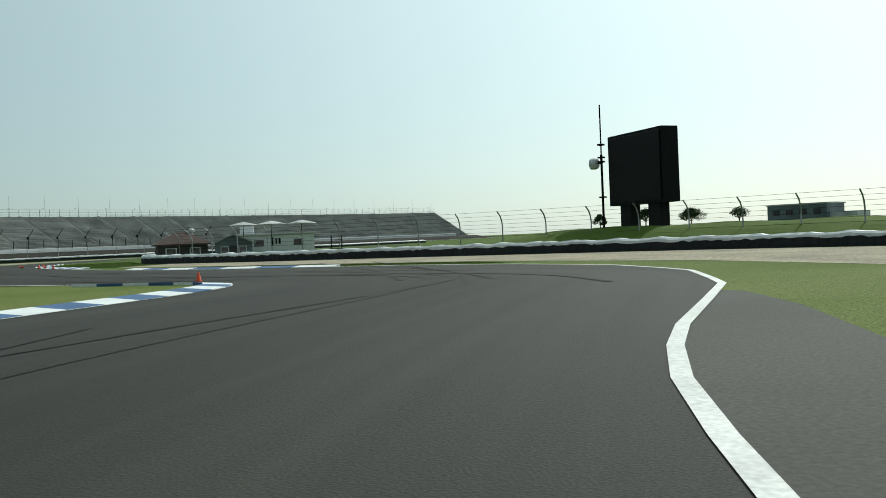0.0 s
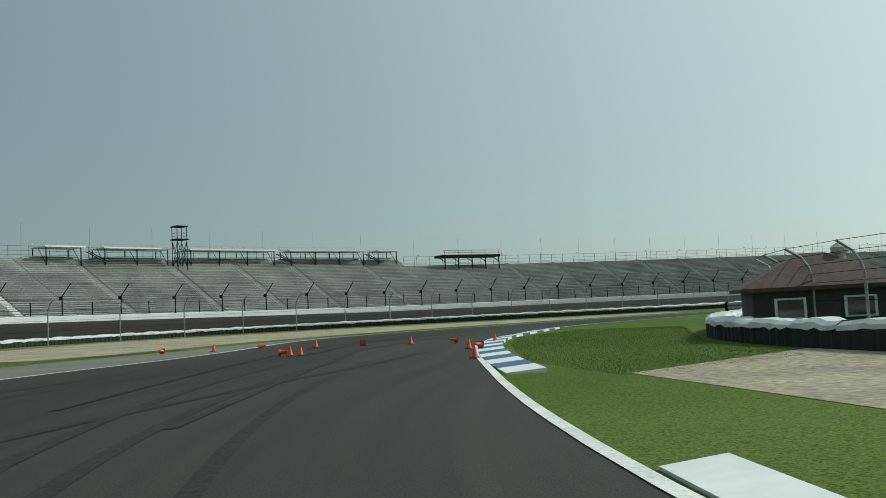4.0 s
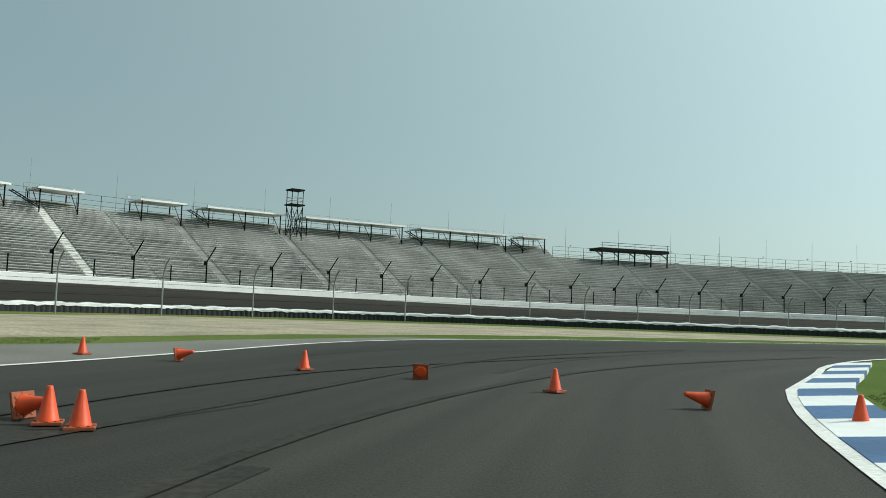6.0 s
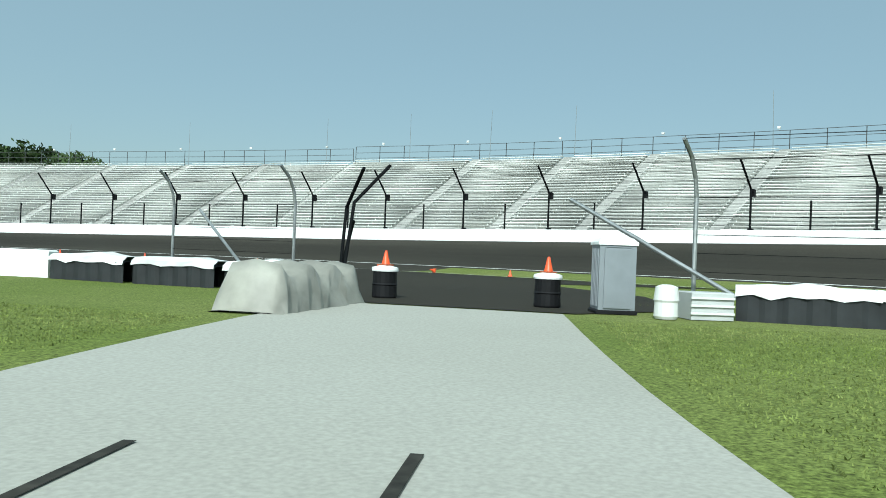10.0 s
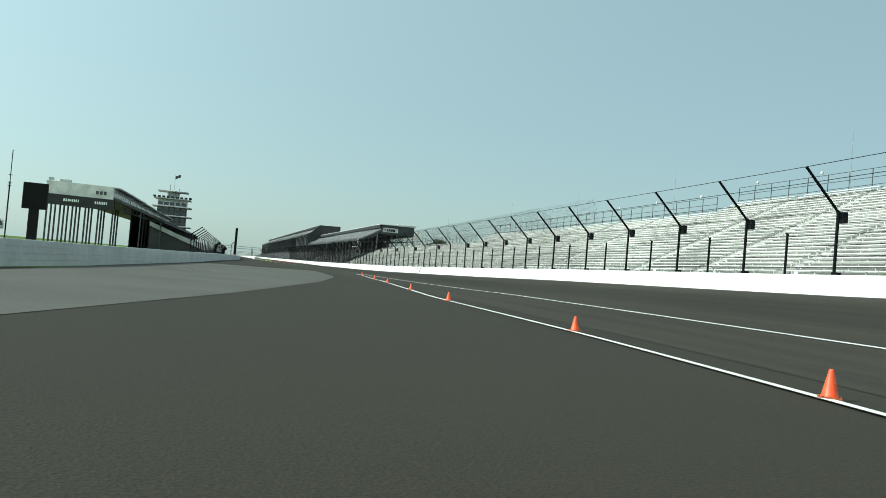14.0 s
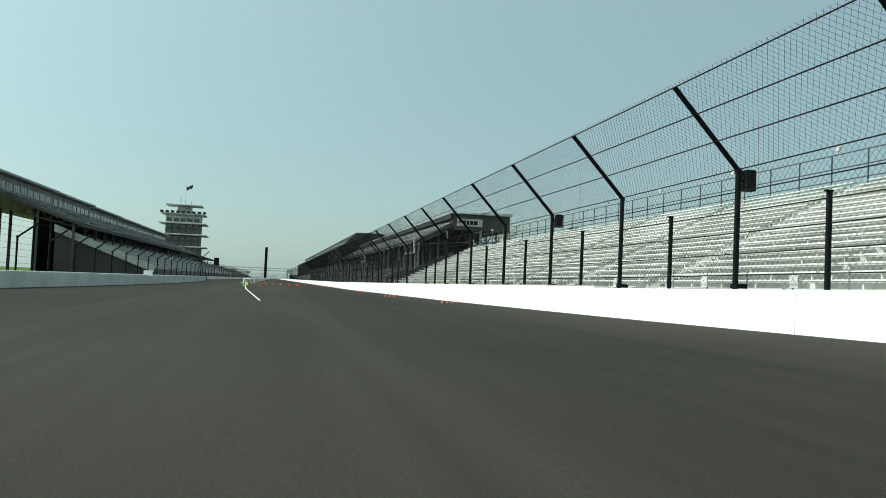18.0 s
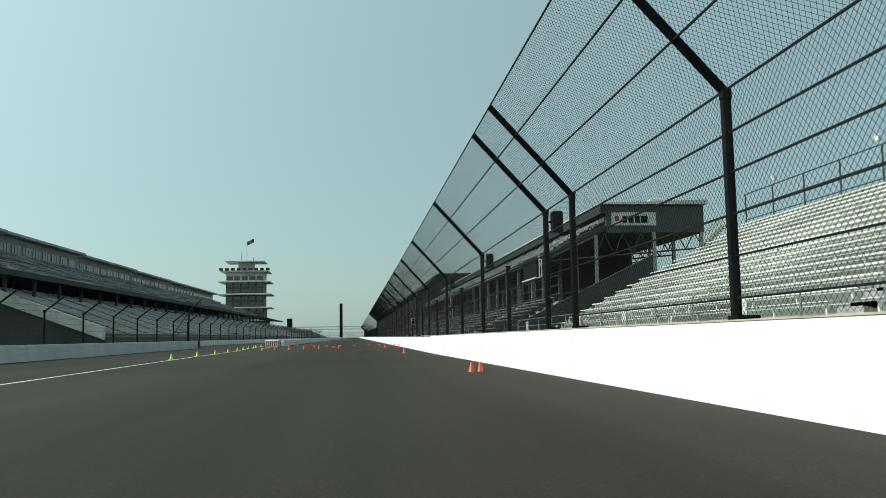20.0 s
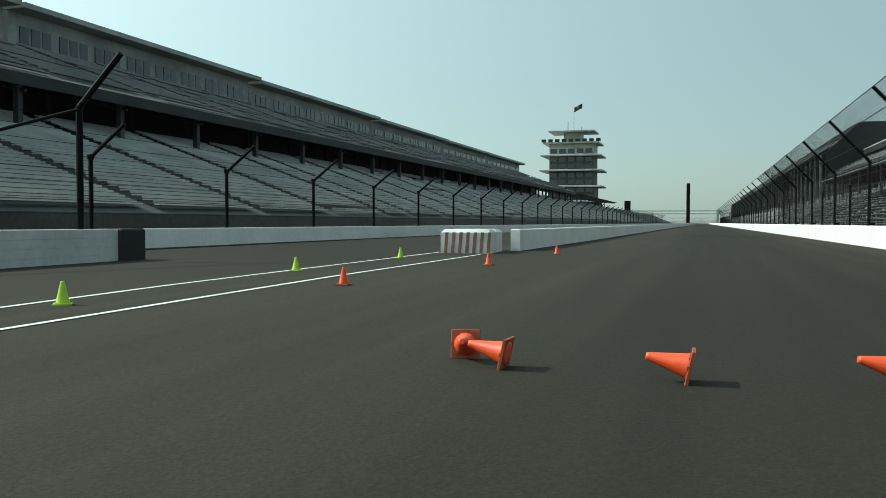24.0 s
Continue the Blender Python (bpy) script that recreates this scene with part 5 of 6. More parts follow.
def right_stand(g, y0, y1, lift, xo):
    def xf(y):
        return xo
    Z = lift
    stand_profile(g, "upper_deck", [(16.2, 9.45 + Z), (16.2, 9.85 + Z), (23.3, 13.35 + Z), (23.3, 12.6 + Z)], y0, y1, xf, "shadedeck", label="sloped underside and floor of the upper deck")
    stand_profile(g, "suite_block", [(23.5, 12.4 + Z), (23.5, 15.5 + Z), (35.0, 15.5 + Z), (35.0, 12.4 + Z)], y0, y1, xf, "suite", label="grey clad suites on top")
    stand_profile(g, "roof", [(22.7, 15.6 + Z), (22.7, 15.75 + Z), (35.4, 16.15 + Z), (35.4, 15.6 + Z)], y0 - 0.4, y1, xf, "pale", label="thin pale roof edge")
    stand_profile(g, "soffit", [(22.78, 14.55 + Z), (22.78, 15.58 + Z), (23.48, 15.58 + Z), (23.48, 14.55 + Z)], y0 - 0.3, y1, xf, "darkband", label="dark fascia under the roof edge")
    # added charcoal sheet that stands in for the deep shade below the deck
    stand_profile(g, "back_wall", [(27.0, 6.3), (27.0, 12.3 + Z), (27.3, 12.3 + Z), (27.3, 6.3)], y0 + 3, y0 + 62, xf, "darkband", label="dark sheet added for the shade under the deck")
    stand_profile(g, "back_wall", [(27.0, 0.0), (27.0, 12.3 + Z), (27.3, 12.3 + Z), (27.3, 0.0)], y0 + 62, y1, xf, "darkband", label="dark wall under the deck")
    stand_profile(g, "window_band", [(23.42, 13.5 + Z), (23.42, 14.4 + Z), (23.49, 14.4 + Z), (23.49, 13.5 + Z)], y0 + 0.5, y1, xf, "glass", label="dark glass band")
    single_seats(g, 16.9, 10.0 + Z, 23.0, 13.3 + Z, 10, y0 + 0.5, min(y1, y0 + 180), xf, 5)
    # slatted rack along the front edge and a guard rail above it
    m, bars = Mesh(), Mesh()
    yend = min(y1, y0 + 180)
    for x, z, r in ((15.1, 9.35, 0.06), (16.1, 9.75, 0.05)):
        m.tube((x + xo, y0, z + Z), (x + xo, yend, z + Z), r, 5)
    part("front_edge_bar", m, M["panel"], g, "pale edge bars of the slatted rack")
    for y in along(y0 + 0.2, yend, 0.85):
        bars.box((15.6 + xo, y, 9.55 + Z), (1.1, 0.2, 0.06))
    part("rack_slats", bars, M["truss"], g, "dark cross slats of the rack")["kind"] = "stuff"
    for y in along(y0, yend, 8.4)[:-1]:
        m = Mesh()
        for z in (10.3, 10.6, 10.9):
            m.tube((16.25 + xo, y + 0.1, z + Z), (16.25 + xo, y + 6.9, z + Z), 0.022, 4)
        for k in range(4):
            m.tube((16.25 + xo, y + 0.1 + 2.27 * k, 9.8 + Z), (16.25 + xo, y + 0.1 + 2.27 * k, 10.9 + Z), 0.028, 4)
        part("guard_rail", m, M["galv"], g)
        m = Mesh()
        for k in range(3):
            xa, za = 17.3 + 2.0 * k, 10.35 + 1.02 * k
            m.tube((xa + xo, y + 7.6, za + Z), (xa + xo, y + 7.6, za + 1.05 + Z), 0.03, 4)
            m.tube((xa + 1.2 + xo, y + 7.6, za + 0.55 + Z), (xa + 1.2 + xo, y + 7.6, za + 1.6 + Z), 0.03, 4)
            m.tube((xa + xo, y + 7.6, za + 1.05 + Z), (xa + 1.2 + xo, y + 7.6, za + 1.6 + Z), 0.03, 4)
        part("aisle_rail", m, M["pale"], g, "pale handrail in the aisle")
    ys = along(y0, y1, 8.4)
    for i, y in enumerate(ys):
        for x, top in ((16.6, 9.5), (22.2, 12.1), (29.0, 12.4), (34.6, 12.4)):
            if i < 12 or x < 23:
                m = Mesh()
                m.box((x + xo, y, (top + Z) / 2), (0.36, 0.36, top + Z))
                m.box((x + xo, y, 0.2), (0.8, 0.8, 0.5))
                part("column", m, M["galv" if i < 8 else "truss"], g)
        if i < 14:
            m = Mesh()
            # truss under the deck
            m.tube((16.6 + xo, y, 9.2 + Z), (34.6 + xo, y, 10.6 + Z), 0.1, 5)
            for k in range(6):
                xa = 22.2 + k * 2.1
                m.tube((xa + xo, y, 9.25 + Z + (xa - 16.6) * 0.078), (xa + 1.05 + xo, y, 12.3 + Z), 0.07, 4)
                m.tube((xa + 1.05 + xo, y, 12.3 + Z), (xa + 2.1 + xo, y, 9.25 + Z + (xa + 2.1 - 16.6) * 0.078), 0.07, 4)
            m.tube((17.0 + xo, y, 9.6 + Z), (22.2 + xo, y, 12.0 + Z), 0.12, 5)
            part("truss", m, M["truss"], g)
        if i < 14 and i % 2 == 0 and i + 1 < len(ys):
            m = Mesh()
            m.tube((29.0 + xo, y, 1.0), (29.0 + xo, ys[i + 1], 10.0 + Z), 0.09, 5)
            m.tube((29.0 + xo, y, 10.0 + Z), (29.0 + xo, ys[i + 1], 1.0), 0.09, 5)
            part("cross_brace", m, M["truss"], g)


right_stand(R, 241.6, 420.0, 0.0, 0.0)
right_stand(R2, 421.0, 930.0, 5.3, -1.5)
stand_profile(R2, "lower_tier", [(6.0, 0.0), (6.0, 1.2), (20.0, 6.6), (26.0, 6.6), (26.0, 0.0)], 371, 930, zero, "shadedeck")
seat_rows(R2, "lower_seating", 6.3, 1.2, 19.5, 6.5, 16, 371, 760, zero, "seat", 0.3, 8, 2)
stand_profile(R2, "end_wall", [(16.0, 9.0), (16.0, 15.2), (22.0, 21.2), (33.0, 21.2), (33.0, 9.0)], 420.2, 420.8, zero, "darkband")
# sign board on the end of the suites, drawn as plain shapes
m = Mesh()
m.box((26.7, 241.5, 13.95), (5.2, 0.08, 1.5))
sg = part("sign_board", m, M["pale"], R, "pale sign board")
for x, w in ((25.0, 0.5), (25.75, 0.55), (26.5, 0.55), (27.3, 0.75)):
    m = Mesh()
    m.box((x + 0.6, 241.44, 13.9), (w, 0.03, 0.8))
    part("lettering_bar", m, M["black"], sg)
m = Mesh()
m.box((24.7, 241.44, 14.0), (0.45, 0.03, 0.6), 0)
part("logo_mark", m, M["red"], sg)
m = Mesh()
m.box((30.0, 243.2, 16.2), (1.6, 1.4, 0.55), chamfer=0.1)
part("roof_unit", m, M["pale"], R)
stand_profile(R, "tier_end", [(4.6, 0.2), (4.6, 1.0), (16.2, 6.6), (16.2, 5.2), (6.5, 0.4)], 207.3, 207.7, zero, "truss", label="sloping grey end board of the lower tier")
# yellow stair at the outer end
g = tagged(new("outside_stair"), "yellow railed steel stair beside the stand end", "stair")
for k in range(9):
    m = Mesh()
    m.box((34.0 + 0.3 * k, 239.5, 10.6 + 0.27 * k), (0.32, 1.4, 0.06))
    part("tread", m, M["galv"], g)
for yy in (238.8, 240.2):
    for dz in (0.0, 1.0):
        m = Mesh()
        m.tube((33.8, yy, 10.6 + dz), (36.6, yy, 13.1 + dz), 0.05, 5)
        part("rail_bar", m, M["gold"], g)
    m = Mesh()
    m.tube((34.4, yy, 0.0), (34.4, yy, 11.0), 0.12, 6)
    part("leg", m, M["truss"], g)

# big dark screens hung under the upper deck
for y0, y1, x in ((241.6, 248.8, 15.2), (330.0, 338.0, 15.2)):
    g = tagged(new("video_screen"), "big dark video screen hung over the lower tier", "screen", group="screens on the roofed stands")
    m = Mesh()
    m.box((x + 0.4, (y0 + y1) / 2, 8.5), (0.6, y1 - y0, 2.15), chamfer=0.05)
    part("cabinet", m, M["screen"], g)
    m = Mesh()
    m.box((x + 0.3, (y0 + y1) / 2, 7.36), (0.8, y1 - y0 + 0.2, 0.12))
    part("bottom_rail", m, M["white"], g)
    m = Mesh()
    for a, b in (((-0.1, 7.3), (-0.1, 10.0)), ((-1.3, 7.4), (-1.3, 9.3)), ((-0.1, 7.4), (-1.3, 7.4)), ((-0.1, 9.3), (-1.3, 9.3)), ((-0.1, 8.4), (-1.3, 9.2))):
        m.tube((x + 0.4, y0 + a[0], a[1]), (x + 0.4, y0 + b[0], b[1]), 0.06, 5)
    part("end_frame", m, M["pale"], g, "open pale tube frame at the end")
    for y in (y0 + 0.6, y1 - 0.6):
        m = Mesh()
        m.tube((x + 0.9, y, 0.5), (x + 0.9, y, 9.3), 0.12, 6)
        part("leg", m, M["galv"], g)
        m = Mesh()
        m.tube((x + 0.9, y, 8.8), (16.8, y + 0.6, 9.6), 0.08, 5)
        part("tie", m, M["galv"], g)

# left side main stand
def left_x(y):
    return (y - 250.0) * 0.018


Lg = tagged(new("roofed_grandstand"), "long main grandstand with open upper deck and pale suites", "grandstand")
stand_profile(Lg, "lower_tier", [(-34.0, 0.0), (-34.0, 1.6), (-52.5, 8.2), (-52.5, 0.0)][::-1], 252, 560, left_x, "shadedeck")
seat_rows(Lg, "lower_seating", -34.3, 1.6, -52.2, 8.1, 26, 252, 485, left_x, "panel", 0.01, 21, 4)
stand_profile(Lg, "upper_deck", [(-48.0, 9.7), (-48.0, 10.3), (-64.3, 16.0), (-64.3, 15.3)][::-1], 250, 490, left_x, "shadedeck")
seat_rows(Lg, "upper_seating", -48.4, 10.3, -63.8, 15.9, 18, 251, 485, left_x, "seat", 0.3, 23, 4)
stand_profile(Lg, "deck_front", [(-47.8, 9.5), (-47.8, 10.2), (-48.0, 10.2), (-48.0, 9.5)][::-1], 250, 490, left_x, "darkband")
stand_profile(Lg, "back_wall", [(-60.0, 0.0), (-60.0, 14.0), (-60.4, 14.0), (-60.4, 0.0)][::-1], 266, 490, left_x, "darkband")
tops = ((250.0, 293.5, 19.6), (294.0, 332.0, 19.5), (332.5, 371.5, 19.2), (372.0, 410.0, 19.0), (410.5, 447.5, 18.9), (448.0, 485.5, 18.9))
for y0, y1, zt in tops:
    stand_profile(Lg, "suite_block", [(-64.4, 15.4), (-64.4, zt - 0.5), (-84.0, zt - 0.5), (-84.0, 15.4)][::-1], y0 + (1.0 if y0 < 251 else 0), y1, left_x, "dullpale", label="pale clad suites")
    stand_profile(Lg, "roof", [(-62.6, zt - 0.45), (-62.6, zt), (-85.0, zt + 0.1), (-85.0, zt - 0.45)][::-1], y0 + (1.0 if y0 < 251 else 0), y1 + 0.2, left_x, "dullpale", label="flat pale roof slab")
    for y in along(y0 + 3, y1 - 3, 4.6):
        for dy in (-1.3, 0.0, 1.3):
            m = Mesh()
            m.box((-64.38 + left_x(y), y + dy, zt - 2.35), (0.1, 1.0, 1.5))
            part("window", m, M["glass"], Lg)
stand_profile(Lg, "tier_end", [(-52.5, 8.3), (-52.5, 9.7), (-34.0, 2.7), (-34.0, 1.3)], 251.1, 251.8, left_x, "dullpale", label="pale sloping end board of the lower tier")
# end face of the left stand
stand_profile(Lg, "end_band", [(-64.3, 15.5), (-64.3, 19.6), (-84.6, 19.8), (-84.6, 15.7)][::-1], 249.7, 250.9, zero, "pale", label="pale top band of the end face")
stand_profile(Lg, "sign_band", [(-63.9, 11.9), (-63.9, 15.45), (-84.5, 15.65), (-84.5, 12.3)][::-1], 249.5, 250.9, zero, "darkband", label="charcoal sign band")
for x0, ws in ((-79.0, (0.4, 0.4, 0.3, 0.5, 0.4, 0.3, 0.4, 0.3)), (-69.6, (0.4, 0.35, 0.3, 0.3, 0.3, 0.4, 0.35))):
    x = x0
    for w in ws:
        m = Mesh()
        m.box((x, 249.46, 14.0), (w, 0.05, 0.9 if w < 0.45 else 0.65))
        part("lettering_bar", m, M["white"], Lg)
        x += w + 0.22
for x in (-69.3, -68.1, -66.9):
    m = Mesh()
    m.box((x, 249.66, 17.3), (0.8, 0.12, 1.1))
    part("window", m, M["glass"], Lg)
for x in (-84.2, -80.2, -76.5, -72.6, -68.6, -64.2):
    for y in (251.0, 258.0, 265.0):
        m = Mesh()
        m.box((x, y, 6.4), (0.5, 0.5, 12.9))
        part("column", m, M["truss"], Lg)
for y in along(251, 486, 9.4):
    for x, zt in ((-49.0, 9.9), (-55.5, 12.2)):
        m = Mesh()
        m.box((x + left_x(y), y, zt / 2), (0.4, 0.4, zt))
        part("column", m, M["truss"], Lg)
    m = Mesh()
    xo = left_x(y)
    m.tube((-48.4 + xo, y, 9.3), (-63.8 + xo, y, 12.6), 0.12, 5)
    for k in range(6):
        xa = -49.0 - k * 2.4
        m.tube((xa + xo, y, 9.4 + k * 0.52), (xa - 1.2 + xo, y, 10.2 + (k + 0.5) * 0.83), 0.07, 4)
        m.tube((xa - 1.2 + xo, y, 10.2 + (k + 0.5) * 0.83), (xa - 2.4 + xo, y, 9.4 + (k + 1) * 0.52), 0.07, 4)
    part("truss", m, M["truss"], Lg)
# roof clutter
for x, y, z in ((-78.5, 252, 20.0), (-80.5, 253, 20.0), (-83.6, 251, 20.2)):
    m = Mesh()
    m.box((x, y, z + 0.3), (1.5, 1.2, 0.9), chamfer=0.08)
    part("roof_unit", m, M["panel"], Lg)
# farther left stands, lower, towards the tower
g = tagged(new("roofed_grandstand"), "far low grandstand with dark canopies by the pit", "grandstand")
stand_profile(g, "lower_tier", [(-30.0, 0.0), (-30.0, 1.4), (-46.0, 7.5), (-46.0, 0.0)][::-1], 562, 930, zero, "shadedeck")
seat_rows(g, "seating", -30.5, 1.4, -45.5, 7.4, 16, 562, 900, zero, "seat", 0.2, 31)
for y in along(500, 640, 12.0):
    m = Mesh()
    m.hexa([(-58, y, 11.5), (-48, y, 10.4), (-48, y + 9, 10.4), (-58, y + 9, 11.5), (-58, y, 12.0), (-46.5, y, 10.9), (-46.5, y + 9, 10.9), (-58, y + 9, 12.0)])
    part("canopy", m, M["truss"], g)
    m = Mesh()
    m.tube((-52, y + 4, 0), (-52, y + 4, 11.1), 0.2, 6)
    part("column", m, M["truss"], g)

# second screen on a pole, far left
g = tagged(new("video_screen"), "dark video screen on a thick pole beyond the wall", "screen")
m = Mesh()
m.box((-73.0, 177.4, 11.0), (5.5, 0.9, 6.3), 0, chamfer=0.06)
part("cabinet", m, M["screen"], g)
m = Mesh()
m.box((-73.0, 177.4, 4.0), (2.2, 0.8, 8.1))
part("leg", m, M["black"], g)

# ---- timing tower with stacked slabs ----
P_ = tagged(new("control_tower"), "tall tiered control tower with overhanging white slabs", "tower")
px_, py_ = -70.2, 668.0
for k, (z0, z1, w) in enumerate(((0, 11.5, 26), (12.3, 19.0, 23), (19.8, 27.0, 22), (27.8, 34.5, 22), (35.3, 41.0, 22), (41.0, 46.6, 9))):
    m = Mesh()
    m.box((px_, py_, (z0 + z1) / 2), (w, w * 0.8, z1 - z0))
    st = part("storey", m, M["panel" if k in (4, 5) else "suite"], P_)
    for i in range(5):
        for zc in np.arange(z0 + 1.8, z1 - 1.0, 3.4):
            m = Mesh()
            m.box((px_ - w / 2 + w * (i + 0.5) / 5, py_ - w * 0.4 - 0.05, zc), (w / 5 - 1.0, 0.12, 2.3))
            if k < 5:
                part("window", m, M["glass"], st)
for z, w in ((11.9, 30), (19.4, 30.5), (27.4, 31), (34.9, 30), (41.2, 28), (47.2, 23)):
    m = Mesh()
    m.box((px_, py_, z), (w, w * 0.8, 0.8), chamfer=0.2)
    part("slab", m, M["panel"], P_, "overhanging pale slab")
for i in range(9):
    m = Mesh()
    m.box((px_ - 13.5 + i * 3.4, py_ - 11.0, 42.3), (2.2, 0.5, 1.4))
    part("parapet_panel", m, M["darkband"], P_)
m = Mesh()
m.tube((px_ - 3, py_, 47), (px_ - 3, py_, 53), 0.15, 6)
m.tube((px_ + 4, py_, 47), (px_ + 4, py_, 50), 0.15, 6)
part("antenna", m, M["steel"], P_)
g = tagged(new("flag"), "flag on a thin pole on the tower", "flag")
m = Mesh()
m.tube((px_, py_, 47.0), (px_, py_, 61.0), 0.12, 6)
part("pole", m, M["galv"], g)
m = Mesh()
m.strip([[(px_ + 0.2 + i * 0.5, py_ + 0.3 * math.sin(i), 57.5 + j * 1.2 + i * 0.25) for i in range(9)] for j in range(3)])
part("cloth", m, M["truss"], g)

g = tagged(new("scoring_pylon"), "tall slim dark scoring pylon by the pit wall", "pylon")
m = Mesh()
m.box((-16.0, 832, 14.0), (2.4, 2.4, 28.2), chamfer=0.3)
part("column", m, M["screen"], g)
m = Mesh()
m.box((-16.0, 832, 0.5), (4.0, 4.0, 1.2), chamfer=0.2)
part("base", m, M["concrete"], g)
g = tagged(new("scoring_pylon"), "second slim dark column far off beyond the tower", "pylon")
m = Mesh()
m.box((-62.0, 900, 9.0), (4.5, 3, 18.2))
part("column", m, M["screen"], g)

# far end: a bridge over the straight and low stands
g = tagged(new("footbridge"), "far pale bridge spanning the end of the straight", "bridge")
for z in (9.0, 11.4):
    m = Mesh()
    m.box((-30, 985, z), (110, 5, 0.9))
    part("beam", m, M["pale"], g)
for x in (-84, -48, 6, 24):
    m = Mesh()
    m.box((x, 985, 5.0), (2.0, 3.0, 10.2))
    part("pier", m, M["panel"], g)
g = tagged(new("grandstand"), "far pale grandstand closing the end of the straight", "grandstand")
stand_profile(g, "tier", [(-80.0, 0.0), (-80.0, 6.0), (40.0, 6.0), (40.0, 0.0)], 1040, 1060, zero, "pale")
for k in range(6):
    m = Mesh()
    m.box((-20, 1036 - k * 2.5, 5.2 - k * 0.85), (116, 2.5, 0.5))
    part("row", m, M["bench"], g)

# ---- inner walls, pit walls, left fence ----
wi = tagged(new("wall_inner"), "white concrete wall along the inside of the pit entry", "wall", kind="structure")
INNER = [(-41.4, -35.7), (-37.6, -20.7), (-34.8, -3.0), (-33.0, 18.0), (-31.5, 39.4), (-30.3, 60.0), (-29.2, 84.0), (-27.4, 110.0), (-25.0, 150.0), (-24.0, 190.0), (-24.2, 226.0), (-24.7, 258.0)]
for x, y, turn, L in line_frames(INNER, 6.0):
    m = Mesh()
    for k in range(4):
        m.box((x, y, 0.085 + 0.25 * k), (L + 0.01, 0.36, 0.244), turn, chamfer=0.012)
    m.box((x, y, 0.44), (L, 0.32, 0.9), turn)
    # the shade on this east face is part of the paint colour
    part("panel", m, M["shadewhite"], wi)
g = tagged(new("wall_end_block"), "dark block padding at the end of the inner wall", "crash pad")
m = Mesh()
m.box((-24.72, 258.6, 0.46), (0.6, 1.15, 1.02), 1, chamfer=0.05)
part("pad", m, M["tyre"], g)
mound([(-36.0, 8.0), (-34.2, 34.0), (-33.2, 60.0), (-32.4, 86.0), (-31.2, 130.0), (-29.8, 160.0)][::-1], 30.0, 0.62, "low grass bank behind the inner wall")
tyre_barrier([(-39.5, -14.0), (-36.6, 8.0), (-34.9, 30.0)], "black belted barrier behind the inner white wall", False)

wp = tagged(new("wall_pit"), "long white pit wall", "wall", kind="structure")
for x, y, turn, L in line_frames([(-15.1, 270.6), (-14.8, 300.0), (-14.7, 340.0), (-14.2, 420.0), (-13.2, 560.0), (-12.5, 700.0), (-12.0, 960.0)], 9.0):
    m = Mesh()
    m.box((x, y, 0.42), (L + 0.01, 0.4, 0.94), turn, chamfer=0.03)
    part("panel", m, M["white"], wp)
wq = tagged(new("wall_pit_outer"), "white wall below the pit side fence", "wall", kind="structure")
for x, y, turn, L in line_frames([(-33.6, 90.0), (-32.6, 160.0), (-31.2, 240.0), (-30.8, 300.0), (-28.5, 420.0), (-26.5, 620.0), (-25.0, 930.0)], 11.0):
    m = Mesh()
    m.box((x, y, 0.42), (L + 0.01, 0.4, 0.94), turn, chamfer=0.03)
    part("panel", m, M["white"], wq)

# striped crash cushion at the pit wall's head
g = tagged(new("crash_cushion"), "crash cushion with faded red and white stripes", "crash cushion")
g.matrix_world = pose(-16.25, 267.3, 0, 0, 0, 4)
m = Mesh()
for k in range(2):
    m.box((0, 0.4 + 1.4 * k, 0.45), (1.9, 1.35, 0.92), chamfer=0.12)
part("body", m, M["sheet"], None).parent = g
for k in range(7):
    m = Mesh()
    x = -0.82 + 0.27 * k
    m.hexa([(x, -0.31, 0.03), (x + 0.11, -0.31, 0.03), (x + 0.11, -0.27, 0.03), (x, -0.27, 0.03), (x + 0.06, -0.31, 0.8), (x + 0.17, -0.31, 0.8), (x + 0.17, -0.27, 0.8), (x + 0.06, -0.27, 0.8)])
    part("stripe", m, M["faded"], None).parent = g
m = Mesh()
m.box((0.1, 2.9, 0.40), (1.2, 1.6, 0.82), chamfer=0.2)
part("wrapped_end", m, M["white"], None).parent = g

# left fence on the pit side wall
FL = tagged(new("catch_fence"), "tall steel catch fence on the pit side wall", "fence")
m = Mesh()
m.tube((0, 0, 0.4), (0, 0, 3.75), 0.09, 8)
m.tube((0, 0, 3.73), (1.6, 0, 5.0), 0.08, 8)
m.box((0, 0, 3.75), (0.2, 0.16, 0.2))
left_post = m.data("post", M["steel"])
lx = lambda y: float(np.interp(y, [90, 160, 240, 300, 420, 620, 930], [-33.6, -32.6, -31.2, -30.8, -28.5, -26.5, -25.0]))
ys = [264.7 + 9.9 * k for k in range(-17, 42)]
for y in ys:
    o = part("post", left_post, None, FL)
    o.matrix_world = pose(lx(y), y, 0, 0, 0, 0)
for dx, z in ((0, 1.5), (0, 2.1), (0, 2.7), (0, 3.2), (0, 3.75), (0.5, 4.13), (1.0, 4.53), (1.5, 4.92)):
    m = Mesh()
    for a, b in zip(ys[:34], ys[1:34]):
        m.tube((lx(a) + dx, a, z), (lx(b) + dx, b, z), 0.012, 4)
    part("cable", m, M["cable"], FL)
g = tagged(new("sign_post"), "small white board on a post at the wall", "sign")
m = Mesh()
m.box((-24.2, 172.0, 1.15), (0.9, 0.06, 0.55))
part("board", m, M["white"], g)
